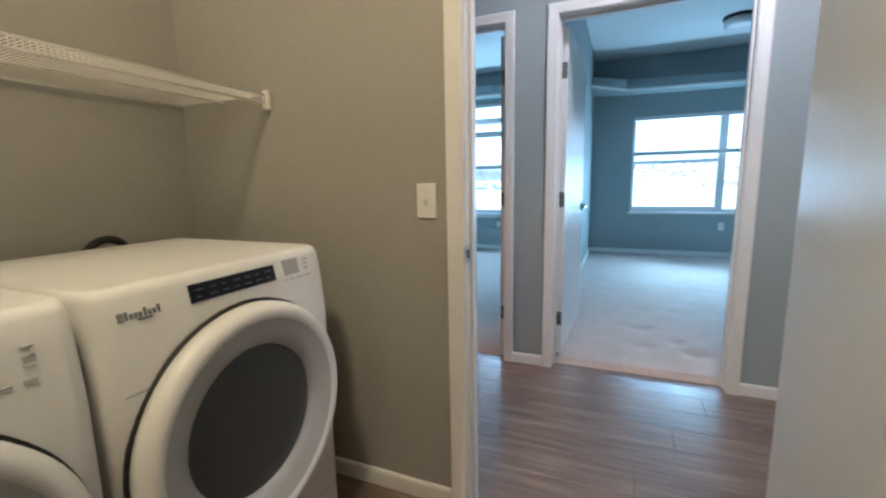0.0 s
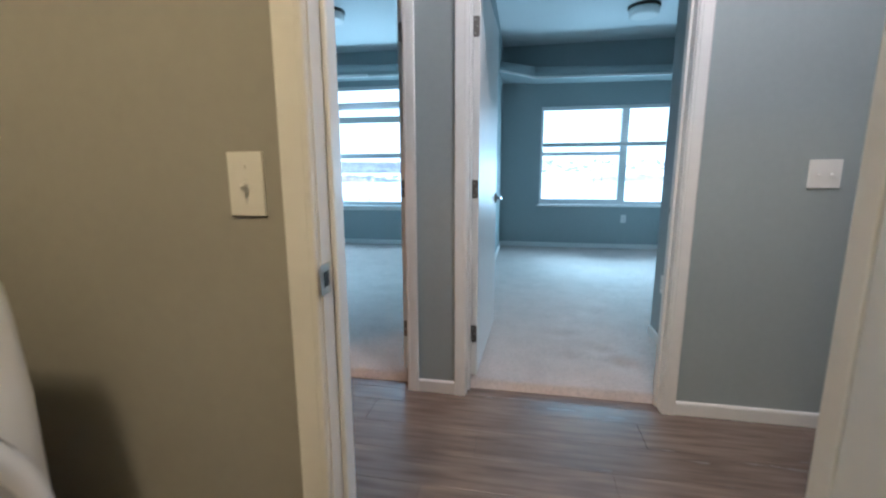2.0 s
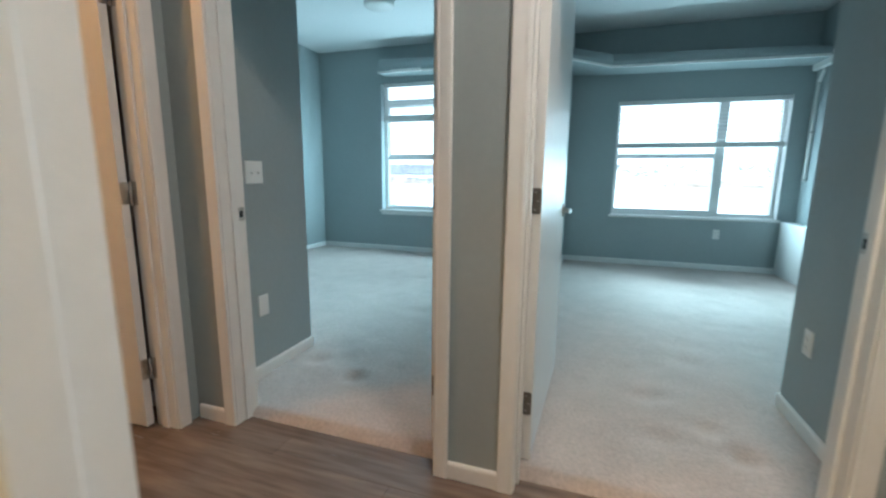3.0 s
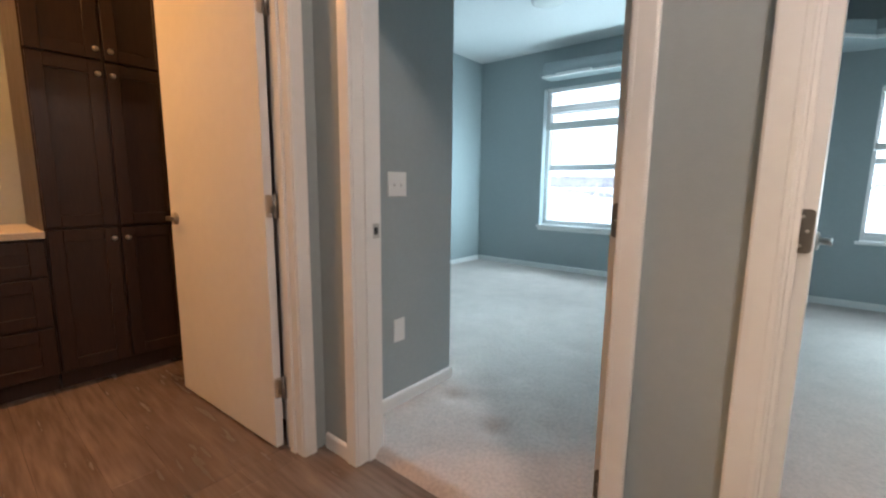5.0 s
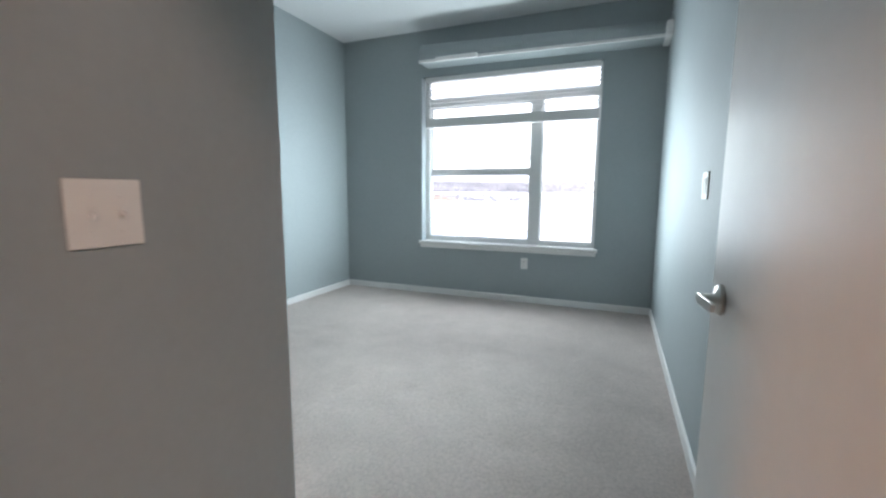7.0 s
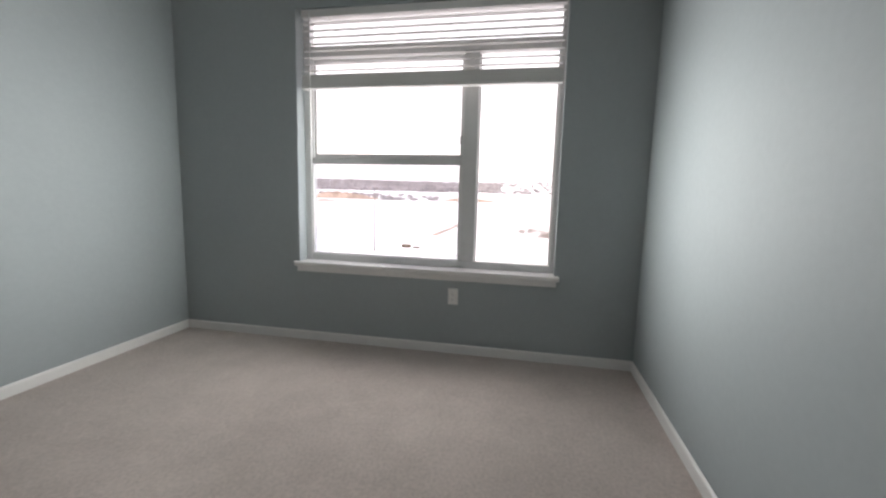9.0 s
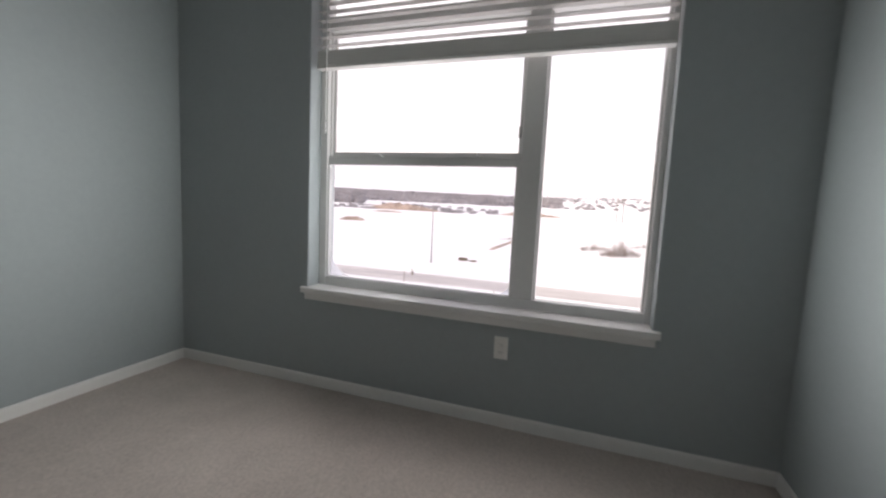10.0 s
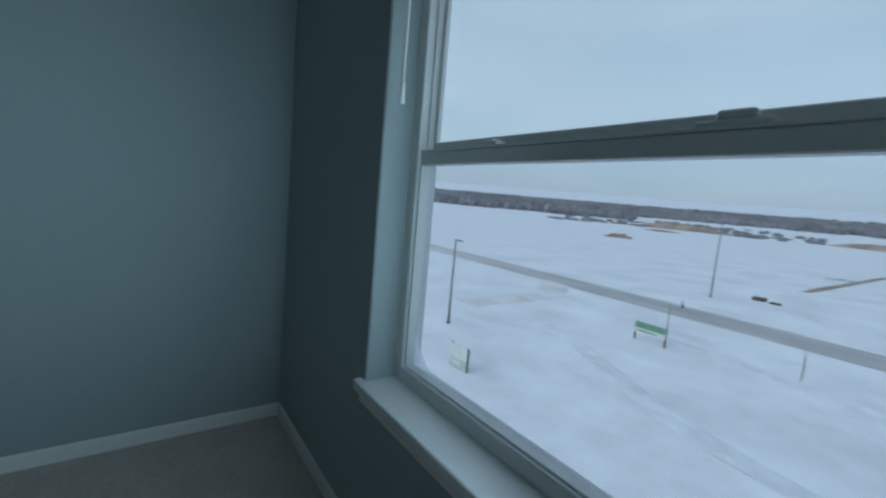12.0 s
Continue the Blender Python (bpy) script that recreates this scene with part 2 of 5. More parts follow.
def sweep(bm, profile, path, ups, closed=False):
    """A profile of (across, up) carried along path points; ups gives for each point its (across, up) vectors, mitred by the caller."""
    rings = []
    for p, (u, v) in zip(path, ups):
        rings.append([bm.verts.new(Vector(p) + Vector(u) * a + Vector(v) * b) for a, b in profile])
    n = len(profile)
    for a, b in zip(rings, rings[1:]):
        for i in range(n):
            j = (i + 1) % n
            bm.faces.new((a[i], a[j], b[j], b[i]))
    bm.faces.new(rings[0][::-1])
    bm.faces.new(rings[-1])
    return bm


def finish(bm):
    bmesh.ops.recalc_face_normals(bm, faces=bm.faces)
    return bm


def mesh_of(name, bm, material):
    finish(bm)
    me = bpy.data.meshes.new(name)
    bm.to_mesh(me)
    bm.free()
    me.materials.append(material)
    return me


def part(name, bm, material, parent, label=""):
    ob = new(name, mesh_of(name, bm, material))
    ob.parent = parent
    ob.matrix_parent_inverse = parent.matrix_world.inverted() if not parent.parent else Matrix.Identity(4)
    return tagged(ob, label)


def local(name, bm, material, parent, label=""):
    """A part whose mesh is written in its parent's own coordinates."""
    ob = new(name, mesh_of(name, bm, material))
    ob.parent = parent
    return tagged(ob, label)


def thing(name, m, label, category, group="", kind=""):
    ob = new(name)
    ob.empty_display_size = 0.1
    ob.matrix_world = m if isinstance(m, Matrix) else pose(*m)
    ob.matrix_basis = ob.matrix_world
    return tagged(ob, label, category, group, kind)


def solid(name, bm, material, label, category, kind="structure"):
    return tagged(new(name, mesh_of(name, bm, material)), label, category, kind=kind)


H = 2.88  # ceilings

# ---- plan: walls (metres) ----
A0, A1 = 1.535, 1.635          # wall between laundry and hall
B0, B1 = 2.825, 2.945          # wall between hall and bedrooms
C0, C1 = -1.63, -1.515         # wall between hall and kitchen
W1, W1b = 7.13, 7.312           # window wall, bedroom one
W2, W2b = 7.30, 7.52           # window wall, bedroom two
LX, RX = -3.73, -0.345         # bedroom one side walls
R2L, R2R = -0.125, 2.40        # bedroom two side walls
STUB1, STUB1Y = -1.49, 3.648
STUB2, STUB2Y = 1.09, 3.80
DA = (-0.142, 0.738)           # door openings
D1 = (-1.288, -0.352)
D2 = (-0.045, 0.874)
DC = (1.79, 2.71)
DOORH = 2.05
WIN1 = (-2.732, -0.874, 0.604, 2.40)
WIN2 = (0.44, 2.225, 0.66, 2.05)

OUT = -4.6


def pierced(a0, a1, b0, b1, z0, z1, holes, along="x"):
    """A wall from a0 to a1 along x or y, between the faces b0 and b1, with openings (a0, a1, z0, z1) through it, as one closed mesh."""
    b = bmesh.new()
    cuts_a = sorted({a0, a1, *(v for h in holes for v in h[:2])})
    cuts_z = sorted({z0, z1, *(v for h in holes for v in h[2:])})
    seen = {}

    def vert(a, z, side):
        key = (a, z, side)
        if key not in seen:
            y = (b0, b1)[side]
            seen[key] = b.verts.new((a, y, z) if along == "x" else (y, a, z))
        return seen[key]

    def full(i, k):
        if not (0 <= i < len(cuts_a) - 1 and 0 <= k < len(cuts_z) - 1):
            return False
        a, z = (cuts_a[i] + cuts_a[i + 1]) / 2, (cuts_z[k] + cuts_z[k + 1]) / 2
        return not any(h[0] < a < h[1] and h[2] < z < h[3] for h in holes)

    for i in range(len(cuts_a) - 1):
        for k in range(len(cuts_z) - 1):
            if not full(i, k):
                continue
            ring = [(cuts_a[i], cuts_z[k]), (cuts_a[i + 1], cuts_z[k]), (cuts_a[i + 1], cuts_z[k + 1]), (cuts_a[i], cuts_z[k + 1])]
            for side in (0, 1):
                b.faces.new([vert(*p, side) for p in ring])
            for (p, q), (di, dk) in zip(zip(ring, ring[1:] + ring[:1]), ((0, -1), (1, 0), (0, 1), (-1, 0))):
                if not full(i + di, k + dk):
                    b.faces.new((vert(*p, 0), vert(*q, 0), vert(*q, 1), vert(*p, 1)))
    return b


# laundry
bm = pierced(-1.50, 2.3, A0, A1, 0, H, [(DA[0] - 0.02, DA[1] + 0.02, 0, DOORH + 0.02)])
solid("wall_laundry_front", bm, WALL_LAMPLIT, "grey painted plaster wall with the laundry doorway", "wall")
solid("wall_laundry_back", blk(-1.50, -1.38, -1.3, A0, 0, H), WALL_LAMPLIT, "grey painted plaster wall behind the washer", "wall")
solid("wall_laundry_right", blk(0.95, 1.07, -1.3, A0, 0, H), WALL_LAMPLIT, "grey painted plaster wall of the laundry", "wall")
solid("wall_laundry_rear", blk(-1.50, 1.07, -1.42, -1.3, 0, H), WALL_LAMPLIT, "grey painted plaster rear wall of the laundry", "wall")
# hall and kitchen
bm = pierced(OUT, R2R + 0.12, B0, B1, 0, H, [(D[0] - 0.02, D[1] + 0.02, 0, DOORH + 0.02) for D in (D1, D2)])
solid("wall_bedrooms", bm, WALL, "grey painted hall wall with two bedroom doorways", "wall")
bm = pierced(A1, B0, C0, C1, 0, H, [(DC[0] - 0.02, DC[1] + 0.02, 0, DOORH + 0.02)], "y")
solid("wall_hall_end", bm, WALL, "grey painted hall end wall with a doorway", "wall")
solid("wall_hall_right", blk(2.30, 2.42, A0, B0, 0, H), WALL, "grey painted end wall of the hall", "wall")
solid("wall_kitchen_south", blk(OUT, -1.50, -1.42, -1.30, 0, H), WALL, "painted kitchen wall", "wall")
solid("wall_kitchen_west", blk(OUT - 0.12, OUT, -1.42, B1, 0, H), WALL, "painted kitchen wall", "wall")
# bedroom one
solid("wall_bedroom_left", blk(LX - 0.12, LX, B1, W1, 0, H), WALL, "blue-grey painted bedroom wall", "wall")
solid("wall_bedroom_divider", blk(RX, R2L, B1, W2, 0, H), WALL, "blue-grey painted wall between the bedrooms", "wall")
bm = bmesh.new()
box(bm, STUB1 - 0.115, STUB1, B1, STUB1Y, 0, H)
box(bm, LX, STUB1 - 0.115, STUB1Y - 0.115, STUB1Y, 0, H)
solid("wall_closet_stub", bm, WALL, "grey painted short wall by the bedroom door", "wall")


def window_wall(name, x0, x1, y0, y1, win, label):
    return solid(name, pierced(x0, x1, y0, y1, -0.2, H + 0.2, [win]), WALL, label, "wall")


window_wall("wall_window_one", LX - 0.12, RX, W1, W1b, WIN1, "blue-grey painted bedroom wall with a large window")
window_wall("wall_window_two", R2L, R2R + 0.12, W2, W2b, WIN2, "blue-grey painted bedroom wall with a wide window")
solid("wall_bedroom_right", blk(R2R, R2R + 0.12, B1, W2, 0, H), WALL, "blue-grey painted bedroom wall", "wall")
bm = bmesh.new()
box(bm, STUB2, STUB2 + 0.115, B1, STUB2Y, 0, H)
box(bm, STUB2 + 0.115, R2R, STUB2Y - 0.115, STUB2Y, 0, H)
solid("wall_closet_stub_two", bm, WALL, "blue-grey painted short wall inside the bedroom door", "wall")

solid("ceiling", blk(OUT - 0.12, R2R + 0.12, -1.42, W2b, H, H + 0.2), CEIL, "flat white painted ceiling", "ceiling")
solid("floor_slab", blk(OUT - 0.12, R2R + 0.12, -1.42, W2b - 0.2, -0.2, -0.012), GROUT, "floor slab under the finishes", "floor")


rnd_marks = random.Random(8)
FOOTMARKS = [(-1.34, 3.49, 0.07, 0.024), (-1.01, 3.37, 0.075, 0.028), (-1.2, 3.6, 0.08, 0.010), (-0.8, 3.5, 0.09, 0.009)]
FOOTMARKS += [(0.513, 3.70, 0.08, 0.016), (0.71, 3.46, 0.07, 0.020), (0.80, 3.285, 0.075, 0.024), (0.49, 3.326, 0.07, 0.016), (-1.77, 4.87, 0.10, 0.012)]
FOOTMARKS += [(rnd_marks.uniform(-3.4, 2.2), rnd_marks.uniform(3.4, 6.6), rnd_marks.uniform(0.06, 0.11), rnd_marks.uniform(0.003, 0.008)) for _ in range(90)]


def carpet(name, x0, x1, y0, y1, holes, label):
    """A carpet sheet with a soft uneven surface, cut round the closet stub."""
    b = bmesh.new()
    nx, ny = int((x1 - x0) / 0.035), int((y1 - y0) / 0.035)
    grid = {}
    for i in range(nx + 1):
        for j in range(ny + 1):
            x, y = x0 + (x1 - x0) * i / nx, y0 + (y1 - y0) * j / ny
            z = 0.025 + 0.004 * noise.noise((x * 2.1, y * 2.1, 0.3)) + 0.003 * noise.noise((x * 7, y * 7, 2.0))
            for mx, my, mr, md in FOOTMARKS:
                q = ((x - mx) ** 2 + (y - my) ** 2) / mr ** 2
                if q < 9:
                    z += md * (0.6 * q - 1) * math.exp(-q)
            if j == 0:
                z = -0.008
            grid[i, j] = b.verts.new((x, y, z))
    for i in range(nx):
        for j in range(ny):
            x, y = x0 + (x1 - x0) * (i + 0.5) / nx, y0 + (y1 - y0) * (j + 0.5) / ny
            if any(h[0] < x < h[1] and h[2] < y < h[3] for h in holes):
                continue
            f = b.faces.new((grid[i, j], grid[i + 1, j], grid[i + 1, j + 1], grid[i, j + 1]))
            f.smooth = True
    for v in [v for v in b.verts if not v.link_faces]:
        b.verts.remove(v)
    return tagged(new(name, mesh_of(name, b, CARPET)), label, "carpet", kind="structure")


YC = 2.90  # where the carpet meets the planks
carpet("floor_carpet_one", LX, RX, YC, W1, [(LX - 1, STUB1 - 0.05, 0, STUB1Y - 0.06), (LX - 1, D1[0], 0, B1 - 0.03), (D1[1], RX + 1, 0, B1 - 0.03)], "grey-beige cut-pile bedroom carpet with footmarks")
carpet("floor_carpet_two", R2L, R2R, YC, W2, [(STUB2 + 0.05, R2R + 1, 0, STUB2Y - 0.06), (R2L - 1, D2[0], 0, B1 - 0.03), (D2[1], R2R + 1, 0, B1 - 0.03)], "grey-beige cut-pile bedroom carpet with footmarks")


# ---- baseboards ----
BB = [(0, 0), (0.012, 0), (0.012, 0.053), (0.010, 0.060), (0.004, 0.066), (0, 0.066)]
PILE = 0.024  # height of the carpet over the planks


def baseboard(x0, y0, x1, y1, out):
    """From point to point, proud of the wall by the vector out."""
    b = bmesh.new()
    o = Vector((*out, 0))
    z = PILE + 0.002 if min(y0, y1) > B1 - 0.01 else 0.001
    sweep(b, BB, [(x0, y0, z), (x1, y1, z)], [(o, (0, 0, 1))] * 2)
    solid("baseboard", b, TRIM, "white painted wooden baseboard", "baseboard")


CW = 0.058
baseboard(-1.38, A0, DA[0] - CW, A0, (0, -1))
baseboard(DA[1] + CW, A0, 0.95, A0, (0, -1))
baseboard(-1.38, -1.3, -1.38, A0 - 0.013, (1, 0))
baseboard(C1 + 0.017, B0, D1[0] - CW, B0, (0, -1))
baseboard(D1[1] + CW, B0, D2[0] - CW, B0, (0, -1))
baseboard(D2[1] + CW, B0, 2.30, B0, (0, -1))
baseboard(C1, A1, DA[0] - CW, A1, (0, 1))
baseboard(DA[1] + CW, A1, 2.30, A1, (0, 1))
baseboard(STUB1, B1 + 0.016, STUB1, STUB1Y, (1, 0))
baseboard(STUB1 + 0.012, STUB1Y, LX, STUB1Y, (0, 1))
baseboard(LX, STUB1Y + 0.013, LX, W1, (1, 0))
baseboard(LX + 0.013, W1, RX - 0.013, W1, (0, -1))
baseboard(RX, B1 + 0.016, RX, W1, (-1, 0))
baseboard(R2L, B1 + 0.016, R2L, W2, (1, 0))
baseboard(R2L + 0.013, W2, R2R - 0.013, W2, (0, -1))
baseboard(R2R, STUB2Y, R2R, W2, (-1, 0))
baseboard(STUB2, B1 + 0.016, STUB2, STUB2Y, (-1, 0))
baseboard(STUB2 - 0.012, STUB2Y, R2R, STUB2Y, (0, 1))
baseboard(C0, B0, OUT, B0, (0, -1))

# ---- door frames ----
# casing section: across from the opening outwards, proud of the wall
CASING = [(0, 0), (0, 0.010), (0.004, 0.0125), (0.012, 0.0130), (0.015, 0.0122), (0.040, 0.0150), (0.051, 0.0155), (0.056, 0.013), (0.056, 0)]


def door_frame(name, along, lo, hi, face0, face1, stop_at, label):
    """Jambs, stops and casings round an opening. along: 'x' or 'y', the way the wall runs; face0 and face1: its two faces."""
    sw = (lambda a, b, c: (a, b, c)) if along == "x" else (lambda a, b, c: (b, a, c))
    root = thing(name, (*sw((lo + hi) / 2, face0, 0)[:2], 0), label, "door frame", kind="structure")

    def bx(a0, a1, b0, b1, z0, z1, bev=0.0):
        p, q = sw(a0, b0, z0), sw(a1, b1, z1)
        return blk(min(p[0], q[0]), max(p[0], q[0]), min(p[1], q[1]), max(p[1], q[1]), z0, z1, bevel=bev)

    part("jamb", bx(lo - 0.02, lo, face0 - 0.001, face1 + 0.001, 0.0, DOORH), TRIM, root)
    part("jamb", bx(hi, hi + 0.02, face0 - 0.001, face1 + 0.001, 0.0, DOORH), TRIM, root)
    part("head_jamb", bx(lo - 0.02, hi + 0.02, face0 - 0.001, face1 + 0.001, DOORH, DOORH + 0.02), TRIM, root)
    part("stop", bx(lo, lo + 0.011, stop_at, stop_at + 0.034, 0.0, DOORH - 0.012, 0.002), TRIM, root)
    part("stop", bx(hi - 0.011, hi, stop_at, stop_at + 0.034, 0.0, DOORH - 0.012, 0.002), TRIM, root)
    part("stop", bx(lo, hi, stop_at, stop_at + 0.034, DOORH - 0.012, DOORH - 0.001, 0.002), TRIM, root)
    r = 0.004
    for f, s in ((face0, -1), (face1, 1)):
        f += 0.0015 * s
        v = sw(0, s, 0)
        pts = [sw(lo - r, f, 0.0), sw(lo - r, f, DOORH + r), sw(hi + r, f, DOORH + r), sw(hi + r, f, 0.0)]
        left, right = sw(-1, 0, 0), sw(1, 0, 0)
        dl, dr = (Vector(left) + Vector((0, 0, 1))), (Vector(right) + Vector((0, 0, 1)))
        part("casing", sweep(bmesh.new(), CASING, pts[:2], [(left, v), (dl, v)]), TRIM, root)
        part("casing", sweep(bmesh.new(), CASING, pts[1:3], [(dl, v), (dr, v)]), TRIM, root)
        part("casing", sweep(bmesh.new(), CASING, pts[2:], [(dr, v), (right, v)]), TRIM, root)
    return root


def strike(parent, x, y, z, nx):
    """A strike plate let into a jamb face that looks along x (nx = 1 or -1), with a dark latch hole and screws."""
    b = blk(min(x, x + 0.0025 * nx), max(x, x + 0.0025 * nx), y - 0.021, y + 0.021, z - 0.029, z + 0.029, bevel=0.001)
    p = part("strike_plate", b, STEEL, parent, "satin nickel strike plate with a latch hole")
    x2 = x + 0.0028 * nx
    part("latch_hole", blk(min(x2, x2 + 0.001 * nx), max(x2, x2 + 0.001 * nx), y - 0.008, y + 0.010, z - 0.014, z + 0.014), SLOT, p)
    return p


frame_a = door_frame("trim_door_laundry", "x", *DA, A0, A1, A0 + 0.04, "white painted doorway frame of the laundry")
strike(frame_a, DA[0], A0 + 0.008, 0.922, 1)
frame_1 = door_frame("trim_door_one", "x", *D1, B0, B1, B0 + 0.045, "white painted bedroom doorway frame with moulded casing")
strike(frame_1, D1[0], B1 - 0.021, 0.945, 1)
frame_2 = door_frame("trim_door_two", "x", *D2, B0, B1, B0 + 0.045, "white painted bedroom doorway frame with moulded casing")
strike(frame_2, D2[1], B1 - 0.021, 0.945, -1)
frame_c = door_frame("trim_door_kitchen", "y", *DC, C0, C1, C0 + 0.04, "white painted doorway frame at the hall end")


def lever_set(parent, face, s, length, z, inset=0.065):
    """A lever handle on a door face (face: its offset across the leaf; s: outwards; the lever points to the hinges)."""
    x = length - inset
    out = pose(x, face, z, -90 * s)
    b = bmesh.new()
    lathe(b, out, [(0.0, 0.0), (0.033, 0.0), (0.033, 0.005), (0.028, 0.010), (0.013, 0.013), (0.0115, 0.036), (0.0, 0.037)], 28)
    rose = local("handle_rose", b, STEEL, parent, "satin nickel round rose")
    b = bmesh.new()
    y = face + s * 0.041
    prof = [(0.0118 * c + 0.0, 0.0034 * d) for c, d in ((-1, -0.5), (-0.8, -1), (0.8, -1), (1, -0.5), (1, 0.5), (0.8, 1), (-0.8, 1), (-1, 0.5))]
    pts, ups = [], []
    for k in range(9):
        f = k / 8
        pts.append((x + 0.011 - 0.100 * f, y - s * 0.003 * f * f, z + 0.001))
        w = 0.75 if k == 0 else 1.0 - 0.12 * f if k < 8 else 0.6
        ups.append(((0, 0, w), (0, 1.0, 0)))
    sweep(b, prof, pts, ups)
    tube(b, (x, face + s * 0.032, z), (x, y + s * 0.0035, z), 0.0112, n=16)
    local("lever", b, STEEL, rose)


def door(name, pin, aim, side, length, label, plate=DARKSTEEL, lift=0.042, lever_z=0.945, inset=0.065, jamb_plate=False):
    """A flush door leaf hung at the pin, standing open towards aim; its body lies to the left of that line for side = 1."""
    d = Vector((*aim, 0)).normalized()
    m = Matrix.Translation((*pin, 0)) @ Matrix.Rotation(math.atan2(d.y, d.x), 4, "Z")
    root = thing(name, m, label, "door", kind="structure")
    y0, y1 = (0.002, 0.037) if side > 0 else (-0.037, -0.002)
    local("leaf", blk(0.012, length, y0, y1, lift, 2.035, bevel=0.0015), DOOR, root)
    for z in (0.275, 1.035, 1.790):
        b = bmesh.new()
        tube(b, (0, 0, z - 0.045), (0, 0, z + 0.045), 0.0055, n=12)
        for k in (-0.047, 0.047):
            tube(b, (0, 0, z + k - 0.003), (0, 0, z + k + 0.003), 0.0045, n=8)
        hinge = local("hinge", b, plate, root, "dull metal butt hinge")
        b = blk(0.0085, 0.0125, min(0, side * 0.034), max(0, side * 0.034), z - 0.045, z + 0.045)
        es = [e for e in b.edges if abs((e.verts[0].co - e.verts[1].co).x) > 0.003]
        bmesh.ops.bevel(b, geom=es, offset=0.009, segments=3, affect="EDGES", profile=0.5)
        local("hinge_leaf", b, plate, hinge)
        b = bmesh.new()
        for k in (-0.03, 0.0, 0.03):
            lathe(b, Matrix.Translation((0.0088, side * (0.014 if k else 0.024), z + k)) @ pose(0, 0, 0, 0, -90, 0), [(0, 0), (0.004, 0), (0.003, 0.0012), (0, 0.0012)], 8)
        local("hinge_screw", b, STEEL, hinge)
        if jamb_plate:
            b = blk(-0.040, 0.002, -side * 0.0075 - 0.0015, -side * 0.0075 + 0.0015, z - 0.048, z + 0.048, bevel=0.001)
            for k in (-0.032, 0.0, 0.032):
                lathe(b, Matrix.Translation((-0.024, -side * 0.0075 + side * 0.0015, z + k)) @ pose(0, 0, 0, -90 * side), [(0, 0), (0.0045, 0), (0.003, 0.001), (0, 0.001)], 8)
            local("jamb_leaf", b, plate, hinge)
    lever_set(root, y1, 1, length, lever_z, inset)
    lever_set(root, y0, -1, length, lever_z, inset)
    local("latch_plate", blk(length - 0.0005, length + 0.0012, (y0 + y1) / 2 - 0.012, (y0 + y1) / 2 + 0.012, lever_z - 0.029, lever_z + 0.029), STEEL, root)
    return root


door("door_laundry", (0.738, A0), (-0.147, -0.989), -1, 0.925, "white painted flush laundry door with lever handle, open", STEEL, 0.012, 0.915, 0.040)
door("door_one", (-0.377, B1 + 0.022), (-0.076, 0.997), 1, 0.914, "white painted flush bedroom door, open against the wall")
door("door_two", (-0.045, B1 + 0.008), (0.035, 0.999), -1, 0.905, "white painted flush bedroom door, standing open")
door("door_kitchen", (C0 + 0.006, DC[1] - 0.010), (-1, -0.045), 1, 0.914, "white painted flush hall door, swung open to the kitchen", STEEL, 0.012, jamb_plate=True)


